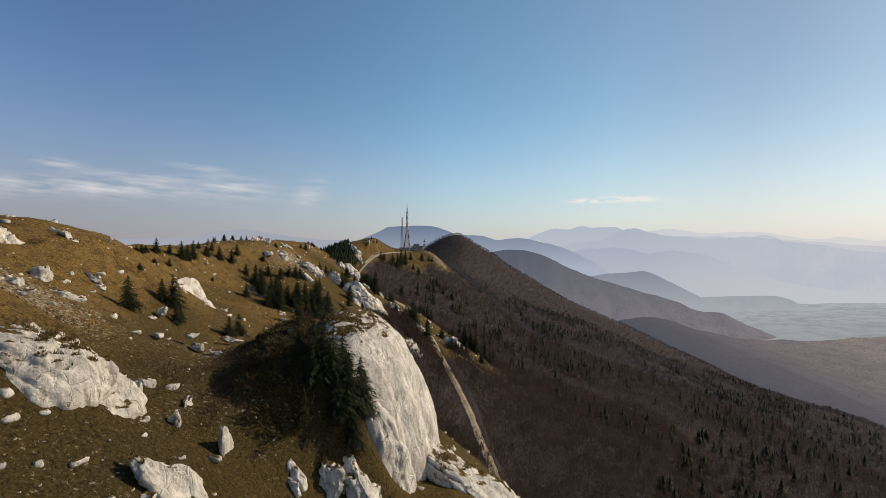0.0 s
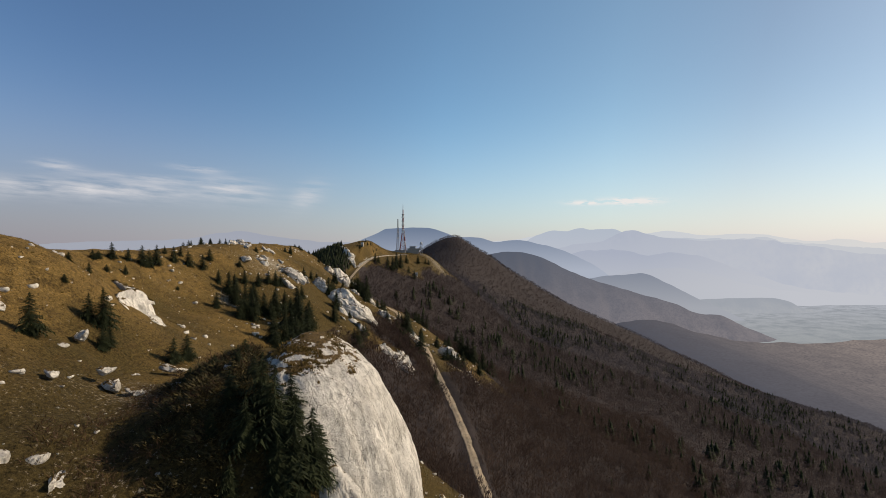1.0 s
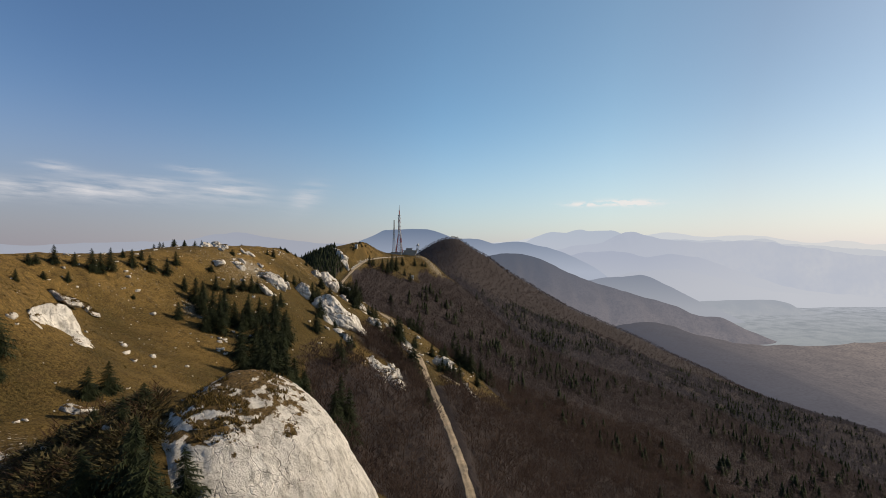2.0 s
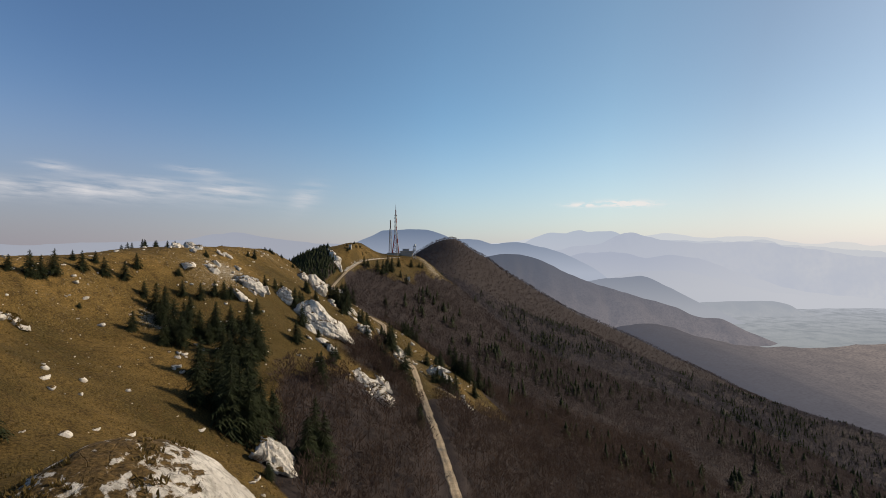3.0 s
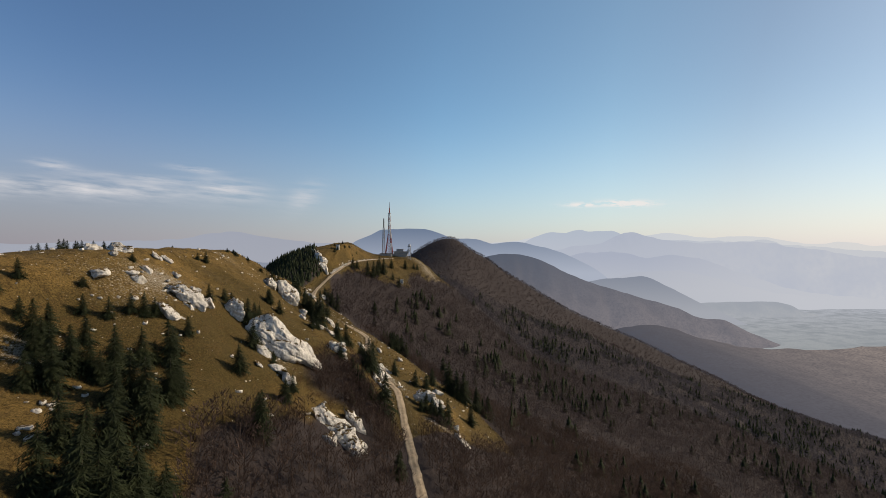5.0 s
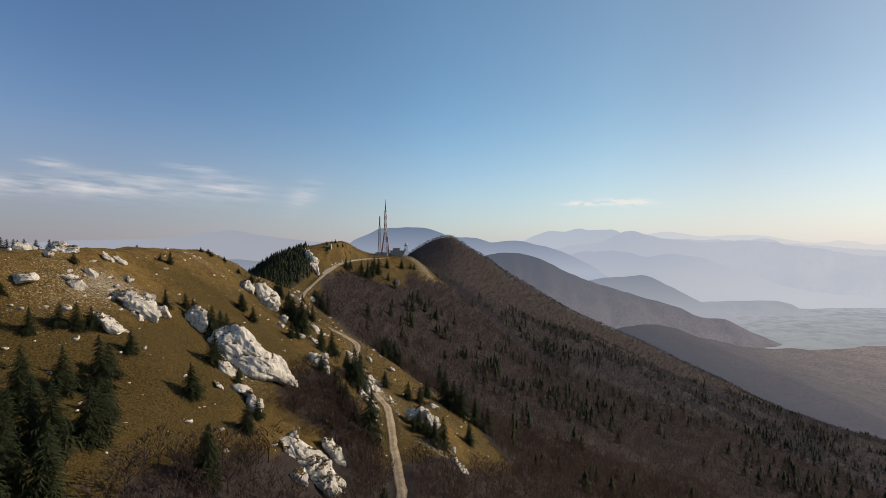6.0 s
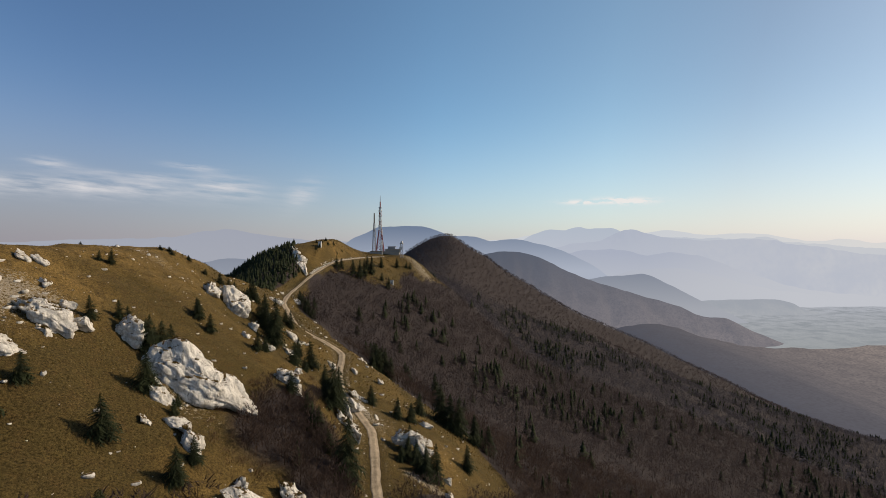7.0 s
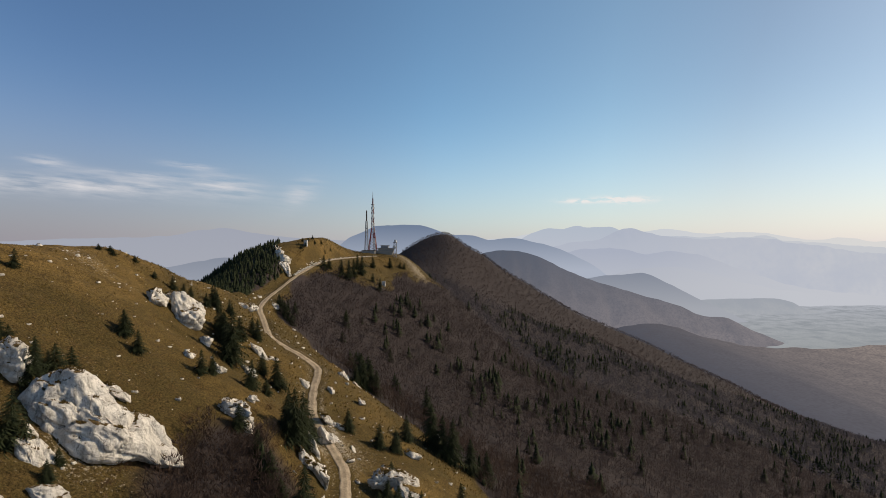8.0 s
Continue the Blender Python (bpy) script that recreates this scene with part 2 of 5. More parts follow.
THIN_HAZE_TWIGS = material("thin_haze_twigs", (0.047, 0.036, 0.035), 0.95, (0.076, 0.059, 0.058), 0.02, 0.3, 0.2, 0, random_tint=0.2, thin=0.45, tone=0.28)
TWIGS = material("bare_twigs", (0.038, 0.026, 0.022), 0.95, (0.086, 0.060, 0.050), 0.02, 0.3, 0.2, 0, random_tint=0.25, thin=0.45, tone=0.3)
TUFTS = material("grass_tufts", (0.062, 0.044, 0.015), 0.95, (0.215, 0.145, 0.049), 0.05, 0.35, 0.25, 0, random_tint=0.3, thin=0.4)
SHRUB = material("bare_shrub", (0.055, 0.034, 0.022), 0.95, (0.12, 0.070, 0.04), 0.1, 0.8, 0.2, 0, random_tint=0.35, thin=0.4)
GRAVEL = material("gravel_track", (0.19, 0.145, 0.098), 0.95, (0.43, 0.345, 0.245), 0.5, 2.5, 0.35, 0.5, tone=0.28)
RED = material("red_paint", (0.20, 0.025, 0.022), 0.5, (0.16, 0.03, 0.025), 0.3, 3.0, 0.3, 0)
WHITE = material("white_paint", (0.42, 0.41, 0.40), 0.5, (0.52, 0.51, 0.49), 0.3, 3.0, 0.3, 0)
STEEL = material("galvanised_steel", (0.20, 0.20, 0.21), 0.5, (0.28, 0.28, 0.29), 0.3, 3.0, 0.3, 0)
CONCRETE = material("concrete", (0.26, 0.25, 0.23), 0.85, (0.36, 0.34, 0.31), 0.3, 3.0, 0.3, 0.2)


# ---- the lie of the land ----
def lattice(i, j, k, s):
    h = (i * 374761393 + j * 668265263 + k * 2147483647 + s * 974711) & 0xFFFFFFFF
    h = ((h ^ (h >> 13)) * 1274126177) & 0xFFFFFFFF
    h = ((h ^ (h >> 15)) * 2246822519) & 0xFFFFFFFF
    return ((h ^ (h >> 16)) & 0xFFFF) / 65535.0


def grain(x, y, z=0.0, seed=0):
    """Value noise from -1 to 1 on arrays."""
    x, y, z = np.broadcast_arrays(np.asarray(x, float), np.asarray(y, float), np.asarray(z, float))
    i, j, k = (np.floor(a).astype(np.int64) for a in (x, y, z))
    u, v, w = (t * t * (3 - 2 * t) for t in (x - i, y - j, z - k))
    total = 0
    for a in (0, 1):
        for c in (0, 1):
            for d in (0, 1):
                total = total + lattice(i + a, j + c, k + d, seed) * (u if a else 1 - u) * (v if c else 1 - v) * (w if d else 1 - w)
    return 2 * total - 1


def fractal(x, y, z=0.0, octaves=4, seed=0, gain=0.5):
    total, amp = 0, 1.0
    for o in range(octaves):
        total = total + amp * grain(np.asarray(x) * 2 ** o, np.asarray(y) * 2 ** o, np.asarray(z) * 2 ** o, seed + 17 * o)
        amp *= gain
    return total


def smooth_line(xk, zk, x):
    """A monotone cubic through knots; zk may have one column a place."""
    xk, zk, x = np.asarray(xk, float), np.asarray(zk, float), np.asarray(x, float)
    h = np.diff(xk)
    hh = h if zk.ndim == 1 else h[:, None]
    d = np.diff(zk, axis=0) / hh
    m = np.zeros_like(zk)
    with np.errstate(divide="ignore", invalid="ignore"):
        hm = np.where(d[:-1] * d[1:] > 0, 2 * d[:-1] * d[1:] / (d[:-1] + d[1:]), 0)
    m[1:-1], m[0], m[-1] = hm, d[0], d[-1]
    x = np.clip(x, xk[0], xk[-1])
    i = np.clip(np.searchsorted(xk, x, side="right") - 1, 0, len(xk) - 2)
    t = (x - xk[i]) / h[i]
    col = () if zk.ndim == 1 else (np.arange(zk.shape[1]),)
    a, c, ma, mc = zk[(i, *col)], zk[(i + 1, *col)], m[(i, *col)] * h[i], m[(i + 1, *col)] * h[i]
    return a * (1 + 2 * t) * (1 - t) ** 2 + ma * t * (1 - t) ** 2 + c * t * t * (3 - 2 * t) - mc * t * t * (1 - t)


TAIL = ((130, -131), (190, -150), (262, -169), (352, -198), (621, -300), (1000, -410), (1500, -500), (4500, -500))
SECTIONS = {}
TABLE_X = np.concatenate([np.arange(-4500, -300, 20.0), np.arange(-300, 400, 1.0), np.arange(400, 4501, 20.0)])


def section(y, *knots, tail=TAIL, left=-150):
    """The land's profile across the ridge at y: (x, z) from the crest down to the wooded slope."""
    x0, z0 = knots[0]
    k = [(-4500, -500), (-1500, -500), (x0 - 300, z0 + left), *knots, *tail]
    SECTIONS[y] = smooth_line([p[0] for p in k], [p[1] for p in k], TABLE_X)


section(-400, (-110, 10), (-60, -14), (-35, -32), (0, -60), (50, -105))
section(-60, (-112, 13), (-65, -6), (-45, -18), (-34, -30), (-20, -40), (0, -58), (50, -105))
section(25, (-112, 13), (-65, 2), (-47, -8), (-39, -15), (-30, -23), (-20, -32), (0, -54), (50, -105))
section(50, (-112, 12), (-65, 1), (-48, -9), (-40, -16), (-31, -23), (-20, -33), (0, -54), (50, -105))
section(62, (-112, 12), (-65, -2), (-48, -11), (-42, -18.5), (-36, -23), (-28, -28), (-18, -36), (0, -53), (50, -105))
section(81, (-112, 11), (-84, 2), (-66, -7), (-50, -16), (-42, -19.5), (-34, -19.5), (-27, -15.5), (-21, -15.5), (-16, -20), (-13, -25), (-10, -36), (-4, -41), (3, -42), (10, -46.5), (17, -52), (30, -68), (60, -104))
section(94, (-112, 10), (-84, 1), (-66, -9.5), (-52, -17), (-44, -19), (-38, -17.5), (-32, -14.5), (-26, -13.2), (-21, -14.5), (-16, -20), (-6, -40), (8, -47), (17, -53), (30, -69), (60, -104))
section(108, (-112, 9), (-84, 3), (-66, -12), (-52, -20.5), (-38, -22), (-28, -22), (-18, -25), (-6, -41), (8, -50), (25, -69), (58, -104))
section(118, (-112, 8), (-84, 2), (-66, -12), (-52, -21), (-35, -25), (-20, -29), (-5, -42), (10, -53), (25, -70), (55, -104))
section(175, (-114, 1.5), (-84, -19), (-66, -26.5), (-52, -33), (-33, -45), (-10, -62), (17, -82), (50, -104))
section(215, (-108, 2.5), (-80, -16), (-62, -24.5), (-45, -33), (-28, -43), (-8, -57), (10, -69), (25, -82), (55, -104))
section(250, (-97, 4.5), (-81, -5), (-68, -13), (-52, -25.5), (-38, -36), (-19, -50.5), (-4, -60.5), (4, -65.5), (14, -69), (50, -100))
section(305, (-101, 6), (-80, -4), (-58, -19), (-32, -37), (-15, -51), (-8, -58), (-4, -60.5), (4, -61.5), (12, -66), (22, -74), (50, -97))
section(345, (-102, 5), (-80, -8.5), (-66, -19), (-47, -33.5), (-33, -45), (-24, -52), (-10, -58), (0, -63), (15, -71), (50, -96))
section(378, (-98, -2), (-80, -13.5), (-66, -22.5), (-52, -32), (-42, -39.5), (-30, -45.5), (-12, -56), (10, -72), (32, -84.5), (50, -97))
section(400, (-95, -10), (-75, -20), (-58, -33), (-45, -42), (-25, -55), (10, -78), (50, -100))
section(465, (-97, -24), (-86, -28), (-72, -36), (-40, -56), (10, -85), (60, -108))
section(530, (-160, -35), (-112, -9), (-100, -10), (-92, -20), (-80, -25), (-50, -44), (0, -75), (60, -104), left=-180)
section(610, (-190, -28), (-145, 0), (-89, 13), (-80, -6), (-60, -16), (-30, -32), (20, -66), (70, -98), left=-180)
section(680, (-180, -30), (-125, 2), (-98, 14.5), (-80, 5), (-67, -5), (-45, -14), (-20, -30), (20, -56), (80, -95))
section(757, (-140, -25), (-75, -1), (-35, -2), (-22, -4), (-4, -16), (10, -31), (25, -42), (45, -58), (80, -88))
section(950, (-160, -75), (-40, -35), (40, -58), (100, -92), tail=((200, -135), (354, -190), (600, -277), (870, -356), (1150, -470), (1500, -500), (4500, -500)))
section(1150, (-100, -60), (30, -15), (150, -80), tail=((354, -178), (700, -308), (1000, -430), (1500, -500), (4500, -500)))
section(1300, (-130, -60), (46, 15), (250, -98), tail=((420, -172), (600, -262), (900, -400), (1400, -500), (4500, -500)))
section(1400, (-150, -60), (46, 34), (120, -8), (250, -84), tail=((354, -150), (845, -400), (1300, -490), (1600, -500), (4500, -500)))
section(1900, (-100, -200), (46, -90), (150, -160), tail=((400, -280), (900, -480), (1600, -500), (4500, -500)))
section(3000, (-100, -490), (46, -490), tail=((1600, -500), (4500, -500)), left=-5)
section(68, (-112, 12), (-84, 3), (-65, -7), (-56, -12), (-47, -17), (-41, -19), (-34.5, -23), (-28, -25.5), (-20, -31), (-10, -41), (0, -50), (50, -105))
section(74, (-112, 12), (-84, 3), (-65, -7), (-56, -12.5), (-47, -17), (-41, -19.5), (-34.5, -21.5), (-28, -20.5), (-22, -21), (-16, -24.5), (-12, -29), (-8, -36), (-2, -42), (4, -46), (17, -56), (50, -100))
SECTION_Y = sorted(SECTIONS)

ROAD = [(20, 120, -79), (17, 160, -75), (13.7, 186, -72), (10.4, 213, -69.2), (7.1, 232.5, -67.2), (4.1, 250, -65.5), (1, 267.7, -63.7), (-2.5, 287, -61.8), (-4.6, 301, -60.4),
        (-7, 313, -58.5), (-15, 328, -55.5), (-24, 345, -52), (-27.5, 360, -48.8), (-29.8, 376, -45.6), (-38, 385, -42.3), (-57, 402, -37.5), (-71, 430, -33), (-83, 460, -28.8), (-87.5, 500, -24.5),
        (-87, 530, -19), (-85, 563, -13.3), (-80, 608, -7.5), (-69, 668, -5.5), (-48, 728, -4.5)]
_k = np.arange(len(ROAD))
_s = np.linspace(0, len(ROAD) - 1, 520)
ROAD_LINE = np.stack([smooth_line(_k, [p[a] for p in ROAD], _s) for a in range(3)], 1)
ROAD_HALF = 1.65


def to_road(x, y):
    """Distance from the track's middle line, and the track's height there."""
    x, y = np.ravel(x), np.ravel(y)
    far, high = np.full(x.shape, 1e3), np.zeros(x.shape)
    near = np.nonzero((x > -110) & (x < 40) & (y > 100) & (y < 750))[0]
    for part_ids in np.array_split(near, max(1, len(near) // 4000)):
        d = np.hypot(x[part_ids, None] - ROAD_LINE[None, :, 0], y[part_ids, None] - ROAD_LINE[None, :, 1])
        q = d.argmin(1)
        far[part_ids], high[part_ids] = d[np.arange(len(q)), q], ROAD_LINE[q, 2]
    return far, high


def height(x, y):
    shape = np.shape(x)
    x, y = np.ravel(np.asarray(x, float)), np.ravel(np.asarray(y, float))
    z = np.empty_like(x)
    for ids in np.array_split(np.arange(len(x)), max(1, len(x) // 60000)):
        table = np.stack([np.interp(x[ids], TABLE_X, SECTIONS[s]) for s in SECTION_Y])
        z[ids] = smooth_line(SECTION_Y, table, y[ids])
    away = np.clip((np.hypot(x, y - 400) - 300) / 900, 0, 1)
    low = np.clip((z + 495) / 60, 0, 1)
    z += low * (1.3 + 9 * away) * fractal(x / (28 + 160 * away), y / (28 + 160 * away), 0, 3, 5)
    z += low * 0.35 * fractal(x / 5.0, y / 5.0, 0, 3, 9)
    z += 4.0 * np.exp(-((x + 91) / 8) ** 2 - ((y - 452) / 8) ** 2)
    d, h = to_road(x, y)
    w = np.clip((d - 2.6) / 5.0, 0, 1)
    w = w * w * (3 - 2 * w)
    z = np.where(d < 8, h * (1 - w) + z * w, z)
    return z.reshape(shape)
# ---- end of the land ----


def mesh_object(name, verts, faces, mat, smooth=True):
    me = bpy.data.meshes.new(name)
    me.from_pydata(np.asarray(verts).tolist() if len(verts) and not isinstance(verts[0], tuple) else verts, [], faces)
    me.materials.append(mat)
    if smooth:
        me.polygons.foreach_set("use_smooth", [True] * len(me.polygons))
    me.update()
    return new(name, me)


def grid_mesh(name, X, Y, Z, mat):
    """One sheet from 2D arrays."""
    r, c = X.shape
    idx = np.arange(r * c).reshape(r, c)
    quads = np.stack([idx[:-1, :-1], idx[:-1, 1:], idx[1:, 1:], idx[1:, :-1]], -1).reshape(-1, 4)
    me = bpy.data.meshes.new(name)
    me.vertices.add(r * c)
    me.vertices.foreach_set("co", np.stack([X, Y, Z], -1).astype(np.float32).ravel())
    me.loops.add(quads.size)
    me.loops.foreach_set("vertex_index", quads.astype(np.int32).ravel())
    me.polygons.add(len(quads))
    me.polygons.foreach_set("loop_start", np.arange(0, quads.size, 4, dtype=np.int32))
    me.polygons.foreach_set("use_smooth", np.ones(len(quads), bool))
    me.materials.append(mat)
    me.update(calc_edges=True)
    me.validate()
    return new(name, me)


def spread(a, b, step, out_lo, out_hi, grow=1.12):
    """Even steps from a to b, growing steps out to the far ends."""
    core = list(np.arange(a, b, step))
    lo, hi, s = [], [], step
    p = a
    while p > out_lo:
        s *= grow
        p -= s
        lo.append(p)
    s, p = step, core[-1]
    while p < out_hi:
        s = min(s * grow, 60)
        p += s
        hi.append(p)
    return np.array(lo[::-1] + core + hi)


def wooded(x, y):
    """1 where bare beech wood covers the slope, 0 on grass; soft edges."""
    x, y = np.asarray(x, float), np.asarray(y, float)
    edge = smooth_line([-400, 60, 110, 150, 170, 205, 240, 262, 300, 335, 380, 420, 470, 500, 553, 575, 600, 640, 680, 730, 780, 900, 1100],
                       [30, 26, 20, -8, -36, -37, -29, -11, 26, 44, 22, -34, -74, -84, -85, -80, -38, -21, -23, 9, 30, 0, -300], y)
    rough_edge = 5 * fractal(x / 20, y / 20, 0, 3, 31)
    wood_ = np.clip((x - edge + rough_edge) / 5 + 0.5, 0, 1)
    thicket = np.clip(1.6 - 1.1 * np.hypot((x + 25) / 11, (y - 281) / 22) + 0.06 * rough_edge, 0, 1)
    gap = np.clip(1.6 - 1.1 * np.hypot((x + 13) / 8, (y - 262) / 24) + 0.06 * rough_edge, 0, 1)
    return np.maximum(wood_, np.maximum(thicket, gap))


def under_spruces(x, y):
    """1 under the dense spruce wood, where the ground takes the darker litter colour."""
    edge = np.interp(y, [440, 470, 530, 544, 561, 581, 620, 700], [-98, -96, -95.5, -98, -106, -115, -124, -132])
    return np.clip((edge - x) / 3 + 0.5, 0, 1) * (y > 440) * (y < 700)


def stony(x, y):
    """Where stones show through the turf: scree under the crest, the scar by the masts, banks of the track."""
    x, y = np.asarray(x, float), np.asarray(y, float)
    spots = ((-64, 74, 14, 9, 0.8), (-44, 90, 9, 12, 0.5), (-78, 206, 5, 5, 0.9), (-84, 250, 16, 14, 0.55), (-45, 262, 12, 8, 0.6), (-42, 44, 14, 9, 0.2), (-32, 44, 10, 8, 0.2), (-36, 62, 10, 12, 0.3), (-24, 70, 9, 7, 0.3), (9, 294, 6, 2.5, 0.85), (17, 293, 6, 2.5, 0.85), (26, 294.5, 6, 2.5, 0.85),
             (4, 728, 24, 20, 0.75), (-10, 748, 20, 10, 0.7), (-30, 610, 8, 6, 0.7), (-88, 330, 16, 6, 0.5), (-10, 330, 12, 14, 0.6), (-96, 200, 12, 20, 0.35), (-78, 262, 10, 8, 0.6))
    total = 0.25 * np.clip(fractal(x / 26, y / 26, 0, 3, 51), 0, 1)
    for a, b, ra, rb, k in spots:
        total = total + k * np.exp(-((x - a) / ra) ** 2 - ((y - b) / rb) ** 2)
    d = to_road(x, y)[0].reshape(x.shape)
    return np.clip(total + 0.45 * np.exp(-((d - 3.2) / 1.3) ** 2), 0, 1)


gx, gy = spread(-170, 150, 1.5, -4300, 4300), spread(20, 420, 1.5, -300, 4500, 1.05)
GX, GY = np.meshgrid(gx, gy)
ground = grid_mesh("ground", GX, GY, height(GX, GY), GROUND)
tagged(ground, "mountain ridge of dry grass above a wooded slope", "ground", kind="structure")
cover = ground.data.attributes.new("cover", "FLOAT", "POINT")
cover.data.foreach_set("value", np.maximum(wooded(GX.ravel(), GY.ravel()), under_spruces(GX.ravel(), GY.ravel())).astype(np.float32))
heath_ground = ground.data.attributes.new("heath", "FLOAT", "POINT")
heath_ground.data.foreach_set("value", np.clip(0.75 * np.exp(-((GX.ravel() + 34) / 20) ** 2 - ((GY.ravel() - 74) / 34) ** 2) + 1.2 * np.exp(-((GX.ravel() + 20) / 13) ** 2 - ((GY.ravel() - 65) / 11) ** 2) + 0.9 * np.exp(-((GX.ravel() + 38) / 15) ** 2 - ((GY.ravel() - 42) / 11) ** 2) + 0.30 * fractal(GX.ravel() / 14, GY.ravel() / 14, 0, 3, 91) + 0.5 * (GY.ravel() > 440), 0, 1).astype(np.float32))
dry_ground = ground.data.attributes.new("dry", "FLOAT", "POINT")
dry_ground.data.foreach_set("value", (np.clip((height(GX, GY).ravel() + 17) / 20, 0, 1) * np.interp(GY.ravel(), [120, 190, 260, 430, 440], [2.4, 1.0, 0.7, 0.7, 0.75])).astype(np.float32))
bare_ground = ground.data.attributes.new("stony", "FLOAT", "POINT")
bare_ground.data.foreach_set("value", stony(GX.ravel(), GY.ravel()).astype(np.float32))

# the gravel track
_t = np.gradient(ROAD_LINE[:, :2], axis=0)
_n = np.stack([-_t[:, 1], _t[:, 0]], 1) / np.linalg.norm(_t, axis=1)[:, None]
_w = np.linspace(-1, 1, 13)
_edge = np.stack([1 + 0.16 * fractal(_s * 5, 0, 0, 3, 3 + k) for k in (0, 50)], 1)
_wide = ROAD_HALF * np.where(_w < 0, _edge[:, 0:1], _edge[:, 1:2]) * _w
RX, RY = ROAD_LINE[:, 0:1] + _n[:, 0:1] * _wide, ROAD_LINE[:, 1:2] + _n[:, 1:2] * _wide
road = grid_mesh("road", RX, RY, ROAD_LINE[:, 2:3] + 0.2 - 0.30 * np.abs(_w) ** 6 - 0.07 * np.exp(-((np.abs(_w) - 0.5) / 0.16) ** 2), GRAVEL)
worn = road.data.attributes.new("tone", "FLOAT", "POINT")
worn.data.foreach_set("value", np.clip(0.25 + 0.75 * np.exp(-((np.abs(_w) - 0.5) / 0.22) ** 2) - 0.5 * np.abs(_w) ** 6 + 0.25 * fractal(RX / 3, RY / 3, 0, 3, 71), 0, 1).astype(np.float32).ravel())
tagged(road, "pale gravel track winding along the mountain ridge", "road", kind="structure")


# ---- helpers for things ----
def part(name, verts, faces, mat, parent, label="", smooth=False):
    ob = mesh_object(name, verts, faces, mat, smooth)
    ob.parent = parent
    if label:
        tagged(ob, label)
    return ob


def thing(name, x, y, z, label, category, group="", rz=0):
    ob = new(name)
    ob.empty_display_size = 0.2
    ob.matrix_basis = pose(x, y, z, 0, 0, rz)
    return tagged(ob, label, category, group)


class Soup:
    """Gathers vertices and faces of one mesh."""

    def __init__(self):
        self.v, self.f = [], []

    def add(self, verts, faces):
        o = len(self.v)
        self.v.extend(tuple(float(c) for c in p) for p in verts)
        self.f.extend(tuple(i + o for i in q) for q in faces)
        return self

    def box(self, x0, y0, z0, x1, y1, z1):
        return self.add([(x, y, z) for z in (z0, z1) for y in (y0, y1) for x in (x0, x1)],
                        [(0, 2, 3, 1), (4, 5, 7, 6), (0, 1, 5, 4), (2, 6, 7, 3), (0, 4, 6, 2), (1, 3, 7, 5)])

    def bar(self, a, b, r, r2=None, sides=5):
        a, b = Vector(a), Vector(b)
        q = (b - a).to_track_quat("Z", "Y")
        rings = []
        for c, rad in ((a, r), (b, r if r2 is None else r2)):
            rings += [c + q @ Vector((rad * math.cos(6.2832 * k / sides), rad * math.sin(6.2832 * k / sides), 0)) for k in range(sides)]
        faces = [(k, (k + 1) % sides, sides + (k + 1) % sides, sides + k) for k in range(sides)]
        return self.add(rings, faces + [tuple(range(sides))[::-1], tuple(range(sides, 2 * sides))])


# ---- rocks ----
def icosphere(level):
    bm = bmesh.new()
    bmesh.ops.create_icosphere(bm, subdivisions=level, radius=1)
    v = np.array([p.co for p in bm.verts])
    f = [tuple(q.index for q in t.verts) for t in bm.faces]
    bm.free()
    return v, f


SPHERES = {k: icosphere(k) for k in (2, 3, 4, 5, 6, 7)}


